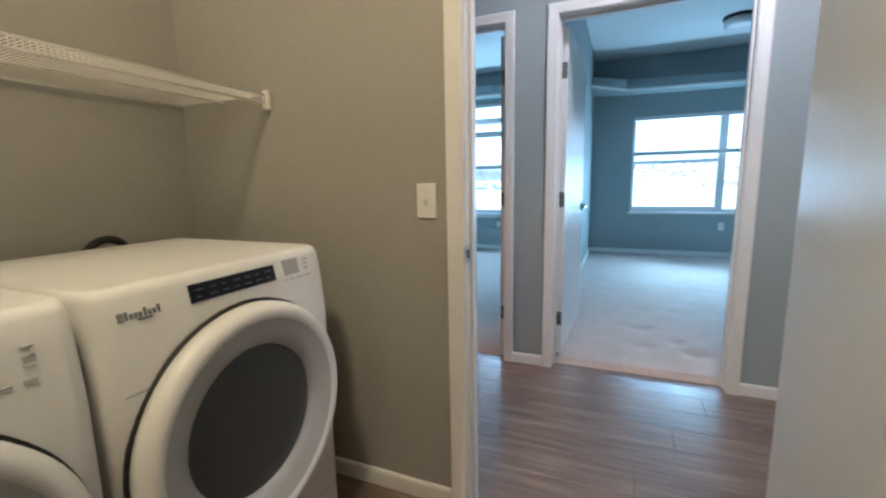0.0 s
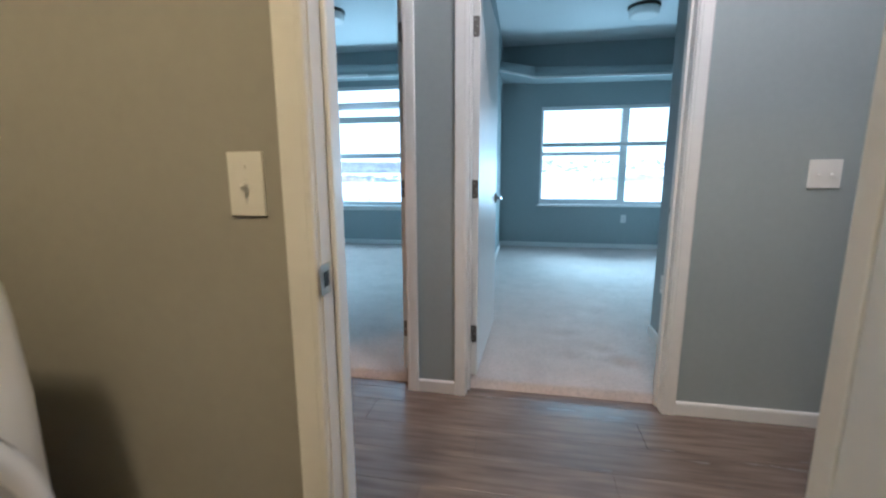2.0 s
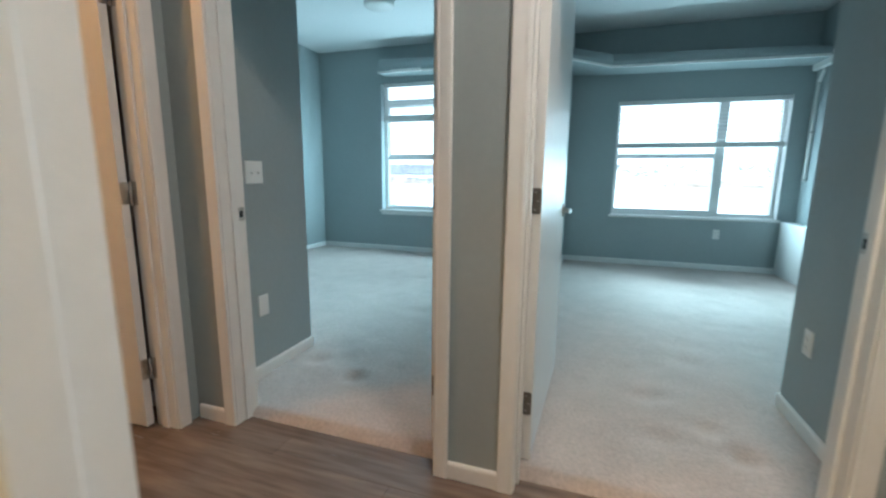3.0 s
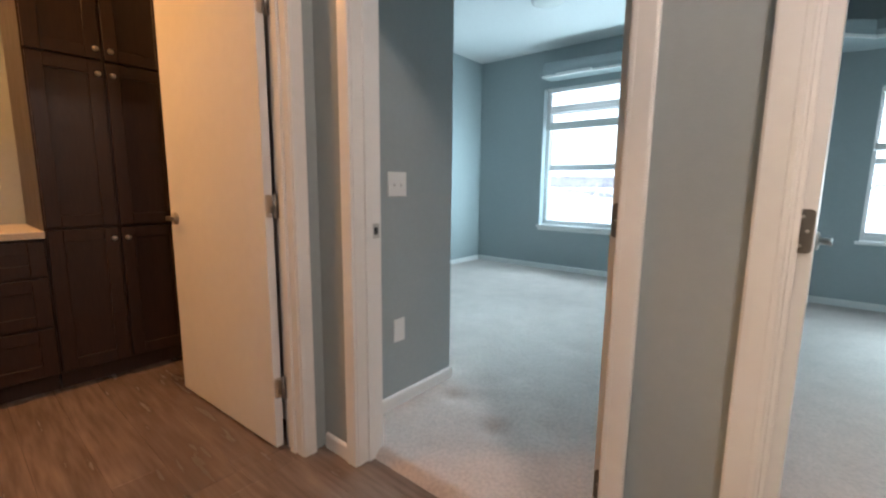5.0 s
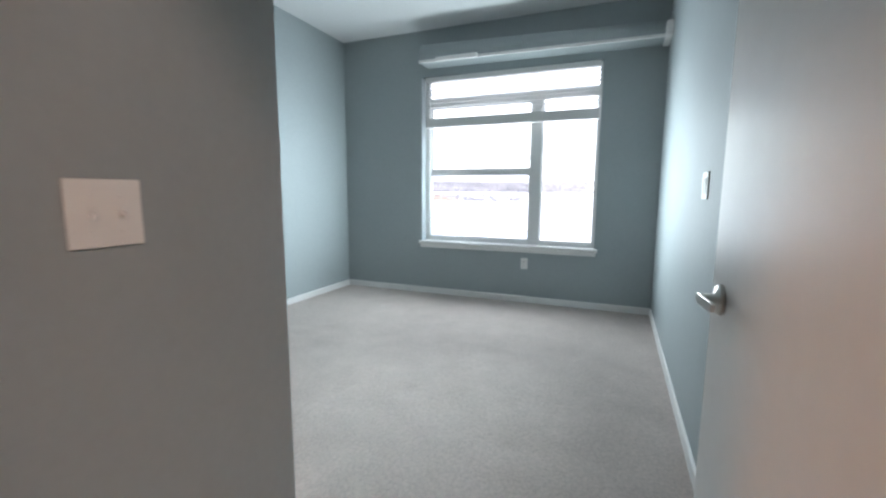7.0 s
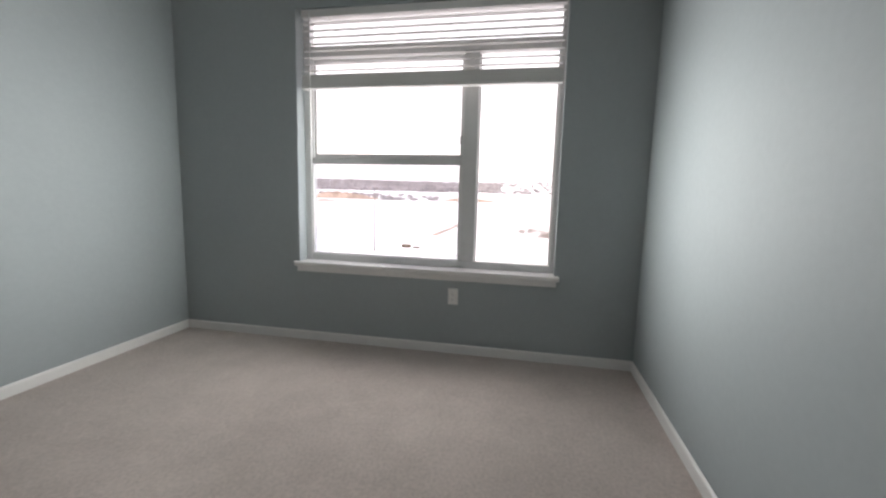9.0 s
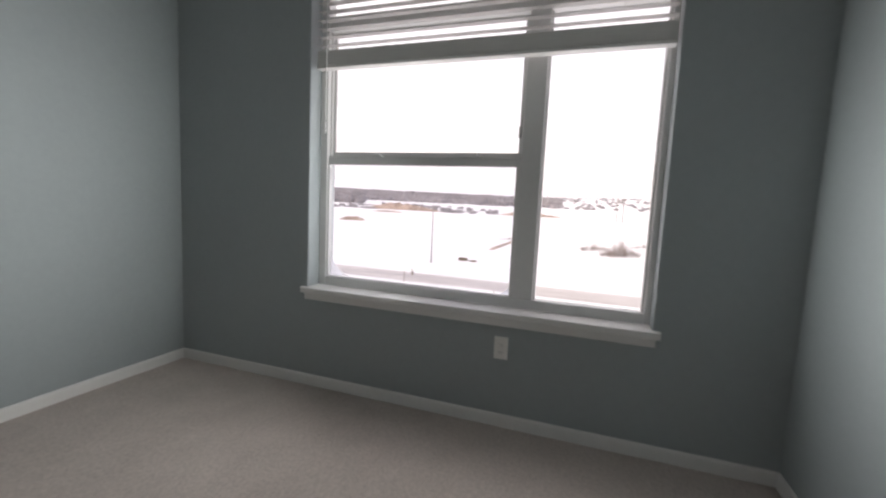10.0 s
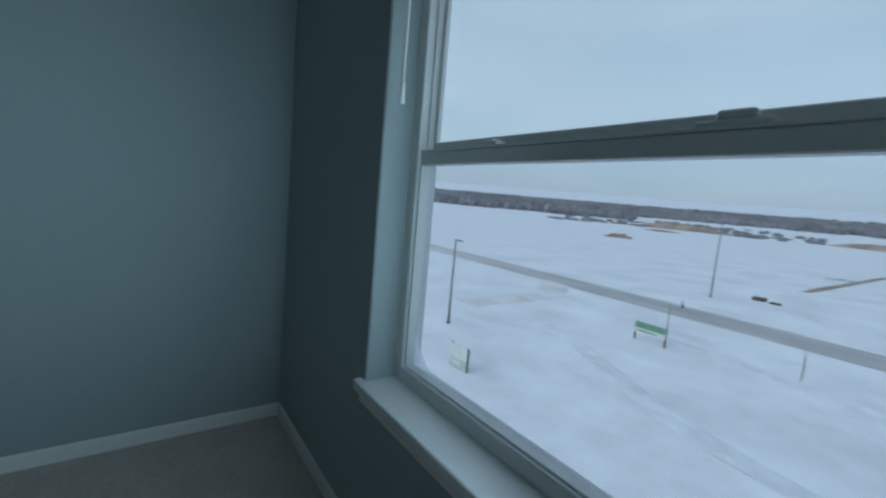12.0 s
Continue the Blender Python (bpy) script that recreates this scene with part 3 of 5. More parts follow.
# ---- windows ----
def window_one():
    x0, x1, z0, z1 = WIN1
    root = thing("window_1", (x0, W1, z0), "white vinyl window with hung sash, fixed light and transom", "window", kind="structure")
    ya, yb = 7.235, 7.305
    f = 0.050
    zb = z0 + 0.022
    for a in ((x0, x0 + f, zb, z1), (x1 - 0.032, x1, zb, z1)):
        part("window_frame", blk(a[0], a[1], ya, yb, a[2], a[3], bevel=0.003), VINYL, root)
    part("window_frame", blk(x0 + f, x1 - 0.032, ya, yb, zb, 0.676, bevel=0.003), VINYL, root)
    part("window_frame", blk(x0 + f, x1 - 0.032, ya, yb, z1 - 0.03, z1, bevel=0.003), VINYL, root)
    part("transom_bar", blk(x0 + f, x1 - 0.032, ya + 0.004, yb, 2.105, 2.185, bevel=0.004), VINYL, root)
    part("mullion", blk(-1.535, -1.432, ya - 0.002, yb, 0.676, 2.105, bevel=0.004), VINYL, root)
    # inner beads of the frame, stepped back towards the glass
    for xa, xb in ((x0 + f, x0 + f + 0.008), (x1 - 0.044, x1 - 0.032), (-1.432, -1.424)):
        part("bead", blk(xa, xb, ya + 0.03, yb, 0.676, 2.105), VINYL, root)
    # lower sash, in front
    s = part("lower_sash", blk(x0 + f + 0.002, -1.537, 7.245, 7.283, 1.352, 1.392, bevel=0.003), VINYL, root, "movable lower sash with a lock")
    part("sash_rail", blk(x0 + f + 0.002, -1.537, 7.245, 7.283, 0.676, 0.682, bevel=0.003), VINYL, s)
    part("sash_stile", blk(x0 + f + 0.002, x0 + f + 0.010, 7.245, 7.283, 0.682, 1.352, bevel=0.002), VINYL, s)
    part("sash_stile", blk(-1.557, -1.537, 7.245, 7.283, 0.682, 1.352, bevel=0.002), VINYL, s)
    part("sash_lip", blk(x0 + f + 0.002, -1.537, 7.243, 7.262, 1.392, 1.398, bevel=0.001), VINYL, s)
    # upper sash, behind
    u = part("upper_sash", blk(x0 + f + 0.002, -1.537, 7.286, 7.302, 1.372, 1.428, bevel=0.003), VINYL, root)
    part("sash_stile", blk(x0 + f + 0.002, x0 + f + 0.022, 7.286, 7.302, 1.428, 2.09, bevel=0.002), VINYL, u)
    part("sash_stile", blk(-1.560, -1.537, 7.286, 7.302, 1.428, 2.09, bevel=0.002), VINYL, u)
    part("sash_rail", blk(x0 + f + 0.002, -1.537, 7.286, 7.302, 2.085, 2.105, bevel=0.002), VINYL, u)
    for lx, half in ((-2.36, 0.030), (-1.80, 0.055)):
        b = blk(lx - half, lx + half, 7.246, 7.282, 1.397, 1.409, bevel=0.003)
        box(b, lx - half * 0.45, lx + half * 0.55, 7.247, 7.272, 1.408, 1.424 if half > 0.04 else 1.416, bevel=0.004)
        part("sash_lock", b, VINYL, s)
    part("tilt_latch", blk(-1.562, -1.545, 7.272, 7.287, 1.50, 1.56, bevel=0.003), GREYPLASTIC, u)
    for n, a in enumerate(((x0 + f + 0.010, -1.557, 0.682, 1.352, 7.279), (x0 + f + 0.02, -1.560, 1.428, 2.085, 7.296), (-1.424, x1 - 0.044, 0.676, 2.105, 7.290), (x0 + f, x1 - 0.032, 2.185, z1 - 0.03, 7.290))):
        g = part("pane", blk(a[0], a[1], a[4] - 0.002, a[4] + 0.002, a[2], a[3]), GLASS if n else HAZY_GLASS, root, "clear window glass" if n else "hazy, slightly greyed window glass")
        g.visible_shadow = False
    # sill board with rounded nose, and apron
    b = bmesh.new()
    plan = [(x0 - 0.028, W1 - 0.032), (x1 + 0.028, W1 - 0.032), (x1 + 0.028, W1), (x1, W1), (x1, ya + 0.002), (x0, ya + 0.002), (x0, W1), (x0 - 0.028, W1)]
    low = [b.verts.new((px, py, z0 - 0.012)) for px, py in plan]
    top = [b.verts.new((px, py, z0 + 0.022)) for px, py in plan]
    b.faces.new(low[::-1])
    b.faces.new(top)
    for i in range(8):
        j = (i + 1) % 8
        b.faces.new((low[i], low[j], top[j], top[i]))
    nose = [e for e in b.edges if all(v.co.y < W1 - 0.03 for v in e.verts)]
    bmesh.ops.bevel(b, geom=nose, offset=0.006, segments=2, affect="EDGES", profile=0.5)
    part("window_sill", b, TRIM, root, "white painted window sill")
    part("apron", blk(x0 - 0.012, x1 + 0.012, W1 - 0.014, W1 - 0.001, z0 - 0.052, z0 - 0.012, bevel=0.003), TRIM, root)
    # painted lining of the reveal
    part("jamb_lining", blk(x0, x0 + 0.004, W1 + 0.003, ya, z0 + 0.022, z1), WALL, root)
    part("jamb_lining", blk(x1 - 0.004, x1, W1 + 0.003, ya, z0 + 0.022, z1), WALL, root)
    # ice in the lower corners of the pane
    for cx, s1, r in ((x0 + f + 0.010, 1, 0.16), (-1.557, -1, 0.07)):
        b = bmesh.new()
        c = b.verts.new((cx, 7.2750, 0.682))
        arc = []
        for i in range(11):
            a = math.pi / 2 * i / 10
            k = 1 + 0.06 * math.sin(9 * a)
            arc.append(b.verts.new((cx + s1 * r * (1 - math.cos(a) * 0.97) * k, 7.2750, 0.682 + r * (1 - math.sin(a) * 0.97) * k)))
        for p, q in zip(arc, arc[1:]):
            b.faces.new((c, p, q))
        bmesh.ops.solidify(b, geom=list(b.faces), thickness=0.0015)
        part("ice_patch", b, FROST, root, "white ice in the corner of the pane")
    return root


def blind(x0, x1, y, ztop, zrail, rail_h, label, wand=True):
    root = thing("window_blind", ((x0 + x1) / 2, y, zrail), label, "blind")
    part("headrail", blk(x0, x1, y - 0.028, y + 0.028, ztop - 0.05, ztop, bevel=0.003), SLAT, root)
    part("bottom_rail", blk(x0 - 0.002, x1 + 0.002, y - 0.027, y + 0.027, zrail, zrail + 0.018, bevel=0.004, seg=2), SLAT, root)
    b = bmesh.new()
    sweep(b, [(-0.025, -0.004), (-0.012, -0.001), (0, 0), (0.012, -0.001), (0.025, -0.004), (0.025, -0.001), (0.012, 0.002), (0, 0.003), (-0.012, 0.002), (-0.025, -0.001)],
          [(x0, 0, 0), (x1, 0, 0)], [((0, 1, 0), (0, 0, 1))] * 2)
    me = mesh_of("slat", b, SLAT)
    gathered = int((rail_h - 0.02) / 0.0036)
    n = int((ztop - 0.06 - zrail - rail_h) / 0.042)
    levels = [(zrail + 0.0235 + 0.0036 * k, 0) for k in range(gathered)] + [(zrail + rail_h + 0.03 + k * (ztop - 0.07 - zrail - rail_h) / n, 6) for k in range(n)]
    for z, tilt in levels:
        ob = new("slat", me)
        ob.parent = root
        ob.matrix_parent_inverse = root.matrix_world.inverted()
        ob.location = (0, y, z)
        ob.rotation_euler = (radians(tilt), 0, 0)
    for fx in (0.12, 0.5, 0.88):
        b = bmesh.new()
        cx = x0 + (x1 - x0) * fx
        for yy in (y - 0.0275, y + 0.0275):
            tube(b, (cx, yy, zrail + 0.02), (cx, yy, ztop - 0.05), 0.0008, n=5)
        part("ladder_cord", b, CORD, root)
    if wand:
        b = bmesh.new()
        tube(b, (x0 + 0.064, y - 0.034, 1.575), (x0 + 0.066, y - 0.034, ztop - 0.03), 0.0042, n=6)
        w = part("tilt_wand", b, VINYL, root)
        b = bmesh.new()
        tube(b, (x0 + 0.064, y - 0.034, 1.515), (x0 + 0.064, y - 0.034, 1.575), 0.0085, 0.006, n=8)
        part("wand_grip", b, VINYL, w)
    return root


window_one()
blind(-2.690, -0.893, 7.165, 2.395, 1.868, 0.098, "white faux-wood blind, drawn up above the window")


def window_two():
    x0, x1, z0, z1 = WIN2
    root = thing("window_2", (x0, W2, z0), "white vinyl window with hung sash and fixed light", "window", kind="structure")
    ya, yb = W2 + 0.105, W2 + 0.195
    for a in ((x0, x0 + 0.04, z0, z1), (x1 - 0.04, x1, z0, z1)):
        part("window_frame", blk(a[0], a[1], ya, yb, a[2], a[3], bevel=0.003), VINYL, root)
    part("window_frame", blk(x0 + 0.04, x1 - 0.04, ya, yb, z0, z0 + 0.045, bevel=0.003), VINYL, root)
    part("window_frame", blk(x0 + 0.04, x1 - 0.04, ya, yb, z1 - 0.03, z1, bevel=0.003), VINYL, root)
    part("mullion", blk(1.555, 1.655, ya, yb, z0 + 0.045, z1 - 0.03, bevel=0.004), VINYL, root)
    s = part("lower_sash", blk(x0 + 0.042, 1.553, ya + 0.01, ya + 0.05, 1.365, 1.42, bevel=0.003), VINYL, root)
    part("sash_rail", blk(x0 + 0.042, 1.553, ya + 0.01, ya + 0.05, z0 + 0.045, z0 + 0.075, bevel=0.003), VINYL, s)
    for a in ((x0 + 0.04, 1.555, z0 + 0.075, 1.365, ya + 0.03), (x0 + 0.04, 1.555, 1.42, z1 - 0.03, ya + 0.06), (1.655, x1 - 0.04, z0 + 0.045, z1 - 0.03, ya + 0.06)):
        g = part("pane", blk(a[0], a[1], a[4] - 0.002, a[4] + 0.002, a[2], a[3]), GLASS, root, "clear window glass")
        g.visible_shadow = False
    part("window_sill", blk(x0 - 0.028, x1 + 0.028, W2 - 0.03, W2, z0 - 0.03, z0 + 0.0, bevel=0.005, seg=2), TRIM, root, "white painted window sill")
    part("window_sill", blk(x0, x1, W2, ya, z0 - 0.012, z0 + 0.002), TRIM, root)
    part("jamb_lining", blk(x0, x0 + 0.004, W2 - 0.001, ya, z0 + 0.002, z1), TRIM, root)
    part("jamb_lining", blk(x1 - 0.004, x1, W2 - 0.001, ya, z0 + 0.002, z1), TRIM, root)


window_two()
blind(0.455, 2.21, W2 + 0.035, 2.045, 1.485, 0.06, "white faux-wood blind, partly lowered over the window", False)

# ---- boxed ducts below the ceiling at the window walls ----
def duct(name, pts, back, label):
    """A boxed duct with a rounded shoulder; its front follows pts (x, y, bottom, top) and it runs back to the wall."""
    b = bmesh.new()
    for p, q in zip(pts, pts[1:]):
        rings = []
        for x, y, z0, z1 in (p, q):
            h = z1 - z0
            prof = [(back, z0), (y + 0.012, z0), (y, z0 + 0.012), (y, z0 + 0.40 * h)]
            prof += [(y + 0.10 * (1 - math.cos(a)), z0 + 0.40 * h + 0.6 * h * math.sin(a)) for a in (0.4, 0.8, 1.2, math.pi / 2)] + [(back, z1)]
            rings.append([b.verts.new((x, yy, zz)) for yy, zz in prof])
        n = len(rings[0])
        for i in range(n):
            k = (i + 1) % n
            b.faces.new((rings[0][i], rings[0][k], rings[1][k], rings[1][i])).smooth = 3 <= i < n - 2
        b.faces.new(rings[0][::-1])
        b.faces.new(rings[1])
    root = solid(name, b, WALL, label, "duct")
    for p, q in zip(pts, pts[1:]):
        t = Vector((q[0] - p[0], q[1] - p[1], 0)).normalized()
        out = Vector((t.y, -t.x, 0))
        lip = sweep(bmesh.new(), [(-0.004, -0.004), (0.016, -0.004), (0.016, 0.016), (0.010, 0.022), (-0.004, 0.022)], [(p[0], p[1], p[2]), (q[0], q[1], q[2])], [(out, (0, 0, 1))] * 2)
        part("edge_bead", lip, TRIM, root, "white lower edge strip")
    return root


soffit = duct("soffit_one", [(-2.65, 6.90, 2.482, 2.685), (-1.6, 6.90, 2.470, 2.650), (RX - 0.055, 6.90, 2.455, 2.605)], W1, "grey painted boxed duct with a white lower edge")
# plain box added for an unidentified white lump on the lower edge
part("cover_strip", blk(-2.46, -2.02, 6.862, 6.902, 2.470, 2.512, bevel=0.010, seg=2), TRIM, soffit, "white lump along the lower edge of the duct")
part("end_cap", blk(RX - 0.055, RX - 0.001, 6.82, W1 - 0.001, 2.44, 2.56, bevel=0.012, seg=2), TRIM, soffit, "white end cap at the side wall")
soffit = duct("soffit_two", [(R2L + 0.001, 6.55, 2.385, 2.53), (0.32, 6.92, 2.362, 2.53), (R2R - 0.05, 6.92, 2.338, 2.465)], W2, "grey painted boxed duct with a white lower edge")
part("end_cap", blk(R2R - 0.05, R2R - 0.001, 6.85, W2 - 0.001, 2.27, 2.40, bevel=0.012, seg=2), TRIM, soffit, "white end cap at the side wall")


# ---- white upright and boxes, added where the second bedroom's side wall looks bright ----
def white_upright(x, y, z0, z1, label):
    root = thing("white_upright", (x, y, z0), label, "pipe")
    part("run", tube(bmesh.new(), (x, y, z0), (x, y, z1), 0.016, n=12), TRIM, root)
    part("elbow", tube(tube(bmesh.new(), (x, y, z1 - 0.01), (x + 0.008, y - 0.02, z1 + 0.05), 0.019, n=12), (x + 0.008, y - 0.02, z1 + 0.04), (x + 0.012, y - 0.05, 2.275), 0.014, n=12), TRIM, root)
    for z in (z0 + 0.02, (z0 + z1) / 2):
        part("clip", blk(x - 0.020, R2R - 0.001, y - 0.020, y + 0.020, z - 0.012, z + 0.012, bevel=0.003), GREYPLASTIC, root)


white_upright(R2R - 0.022, 7.17, 1.10, 2.15, "white upright added where the bedroom wall shows a bright line")
root = thing("white_boxes", (R2R - 0.05, 6.7, 0), "white stepped boxes added where the bedroom wall looks bright", "ledge")
part("low_box", blk(R2R - 0.14, R2R - 0.013, 6.30, W2 - 0.014, 0.03, 0.64, bevel=0.006, seg=2), TRIM, root)
part("high_box", blk(R2R - 0.10, R2R - 0.001, 5.60, 6.30, 0.10, 1.05, bevel=0.006, seg=2), TRIM, root)


# ---- electrical plates ----
def plate(p, n, gangs, what, label, category):
    """A cover plate at p on a wall that looks along n (x, y). what: toggle, outlet, blank."""
    yaw = math.degrees(math.atan2(n[1], n[0])) + 90
    m = pose(*p, 0, 0, yaw)  # local x along the wall, local -y out of it
    root = thing({"toggle": "light_switch", "rocker": "light_switch", "outlet": "wall_outlet", "blank": "wall_plate"}[what], m, label, category)
    w = 0.070 + 0.046 * (gangs - 1)
    local("cover_plate", blk(-w / 2, w / 2, -0.0065, 0.0005, -0.057, 0.057, bevel=0.0022, seg=2), PLASTIC, root)
    for g in range(gangs):
        x = (g - (gangs - 1) / 2) * 0.046
        if what == "toggle":
            local("toggle_collar", blk(x - 0.0052, x + 0.0052, -0.0078, -0.006, -0.012, 0.012, bevel=0.0006), PLASTIC, root)
            b = blk(x - 0.0038, x + 0.0038, -0.021, -0.0065, -0.004, 0.005, bevel=0.0015)
            bmesh.ops.rotate(b, verts=b.verts, cent=(x, -0.0065, 0), matrix=Matrix.Rotation(radians(28), 3, "X"))
            local("toggle", b, PLASTIC, root)
        elif what == "rocker":
            local("rocker_frame", blk(x - 0.0175, x + 0.0175, -0.0074, -0.006, -0.034, 0.034, bevel=0.0005), GREYPLASTIC, root)
            b = blk(x - 0.0160, x + 0.0160, -0.0105, -0.006, -0.0325, 0.0325, bevel=0.001)
            bmesh.ops.rotate(b, verts=b.verts, cent=(x, -0.0085, 0), matrix=Matrix.Rotation(radians(3), 3, "X"))
            local("rocker", b, PLASTIC, root)
        elif what == "outlet":
            for z in (-0.0195, 0.0195):
                b = blk(x - 0.0165, x + 0.0165, -0.0085, -0.006, z - 0.0145, z + 0.0145, bevel=0.003, seg=2)
                r = local("receptacle", b, PLASTIC, root)
                b = bmesh.new()
                box(b, x - 0.0075, x - 0.0055, -0.0092, -0.0084, z - 0.003, z + 0.006)
                box(b, x + 0.0055, x + 0.0075, -0.0092, -0.0084, z - 0.003, z + 0.005)
                lathe(b, pose(x, -0.0084, z - 0.008, 90), [(0, 0), (0.0024, 0), (0.0024, 0.0008), (0, 0.0008)], 8)
                local("socket_slot", b, SLOT, r)
        for z in ((-0.030, 0.030) if what != "outlet" else (0.0,)):
            b = bmesh.new()
            lathe(b, pose(x, -0.0062, z, 90), [(0, 0), (0.0032, 0), (0.0026, 0.0012), (0, 0.0014)], 10)
            local("screw", b, PLASTIC, root)
    return root


plate((-0.277, A0, 1.094), (0, -1), 1, "toggle", "white single toggle light switch on the laundry wall", "switch")
plate((STUB1, 3.236, 1.127), (1, 0), 2, "toggle", "white double toggle light switch inside the bedroom door", "switch")
plate((STUB1, 3.245, 0.417), (1, 0), 1, "blank", "white blank wall plate above the baseboard", "plate")
plate((1.40, B0, 1.105), (0, -1), 2, "toggle", "white double toggle light switch on the hall wall", "switch")
plate((-1.556, W1, 0.438), (0, -1), 1, "outlet", "white duplex outlet under the window", "outlet")
plate((1.64, W2, 0.46), (0, -1), 1, "outlet", "white duplex outlet under the window", "outlet")
plate((RX, 4.89, 1.20), (-1, 0), 2, "rocker", "white double rocker switch on the bedroom wall", "switch")
plate((RX, 4.51, 0.458), (-1, 0), 1, "outlet", "white duplex outlet above the baseboard", "outlet")
plate((LX, 5.545, 0.428), (1, 0), 1, "outlet", "white duplex outlet above the baseboard", "outlet")
plate((STUB2, 3.62, 0.42), (-1, 0), 1, "outlet", "white duplex outlet on the short bedroom wall", "outlet")


# ---- ceiling lamps ----
def ceiling_light(x, y, rim, shade, label, group):
    root = thing("ceiling_light", (x, y, H), label, "ceiling light", group)
    part("pan", lathe(bmesh.new(), pose(x, y, H), [(0, 0), (0.165, 0), (0.165, -0.022), (0.158, -0.028), (0, -0.028)], 36), rim, root)
    part("diffuser", lathe(bmesh.new(), pose(x, y, H - 0.028), [(0.150, 0), (0.152, -0.055), (0.144, -0.072), (0.115, -0.083), (0, -0.086)], 36), shade, root)


ceiling_light(-1.945, 5.57, BRONZE, LAMPGLASS, "round flush ceiling light with dark rim, switched off", "bedroom lights")
ceiling_light(1.43, 6.08, BRONZE, LAMPGLASS, "round flush ceiling light with dark rim, switched off", "bedroom lights")
ceiling_light(-0.22, 0.15, BRONZE, WARM, "round flush ceiling light, glowing warm white", "lit lights")
ceiling_light(0.72, 1.93, BRONZE, WARM_HALL, "round flush ceiling light, glowing warm white", "lit lights")
ceiling_light(-2.80, 1.30, BRONZE, WARM_LIVING, "round flush ceiling light, glowing warm white", "lit lights")


PANELMARK = mat("panel_print", (0.10, 0.10, 0.11), 0.4)
RINGGREY = mat("ring_grey", (0.46, 0.47, 0.48), 0.35, grain=0.02, grain_scale=40, blotch=0.02)

# ---- washer and dryer ----
DX, DB = -0.55, -1.225  # fronts and backs of the machines
DT = 0.965


def rounded_front(b, y0, y1, z0, z1, x, depth, r, lean):
    """A cabinet body with rounded upright front edges and a top whose front edge is rounded over; lean: how far the upper front tilts back."""
    n = 6
    plan = [(DB, y0)]
    for i in range(n + 1):
        a = -math.pi / 2 + math.pi / 2 * i / n
        plan.append((x - r + r * math.cos(a), y0 + r + r * math.sin(a)))
    for i in range(n + 1):
        a = math.pi / 2 * i / n
        plan.append((x - r + r * math.cos(a), y1 - r + r * math.sin(a)))
    plan.append((DB, y1))
    rows = [(z0, 0.0), (z1 - 0.20, 0.0), (z1 - 0.07, lean * 0.55), (z1 - 0.022, lean), (z1 - 0.008, lean + 0.006), (z1, lean + 0.020)]
    rings = []
    cy = (y0 + y1) / 2
    for z, back in rows:
        k = max(0.0, back - lean)
        rings.append([b.verts.new((px if px <= DB + 1e-6 else px - back, cy + (py - cy) * (1 - k * 0.9 / (y1 - y0)), z)) for px, py in plan])
    m = len(plan)
    for p, q in zip(rings, rings[1:]):
        for i in range(m):
            j = (i + 1) % m
            f = b.faces.new((p[i], p[j], q[j], q[i]))
            f.smooth = i not in (m - 1,)
    b.faces.new(rings[0][::-1])
    b.faces.new(rings[-1])
    return b


def front_x(z):
    """Where the leaning upper front stands at a height."""
    if z < DT - 0.20:
        return DX
    if z < DT - 0.07:
        return DX - 0.022 * 0.55 * (z - DT + 0.20) / 0.13
    return DX - 0.022 * (0.55 + 0.45 * (z - DT + 0.07) / 0.048)


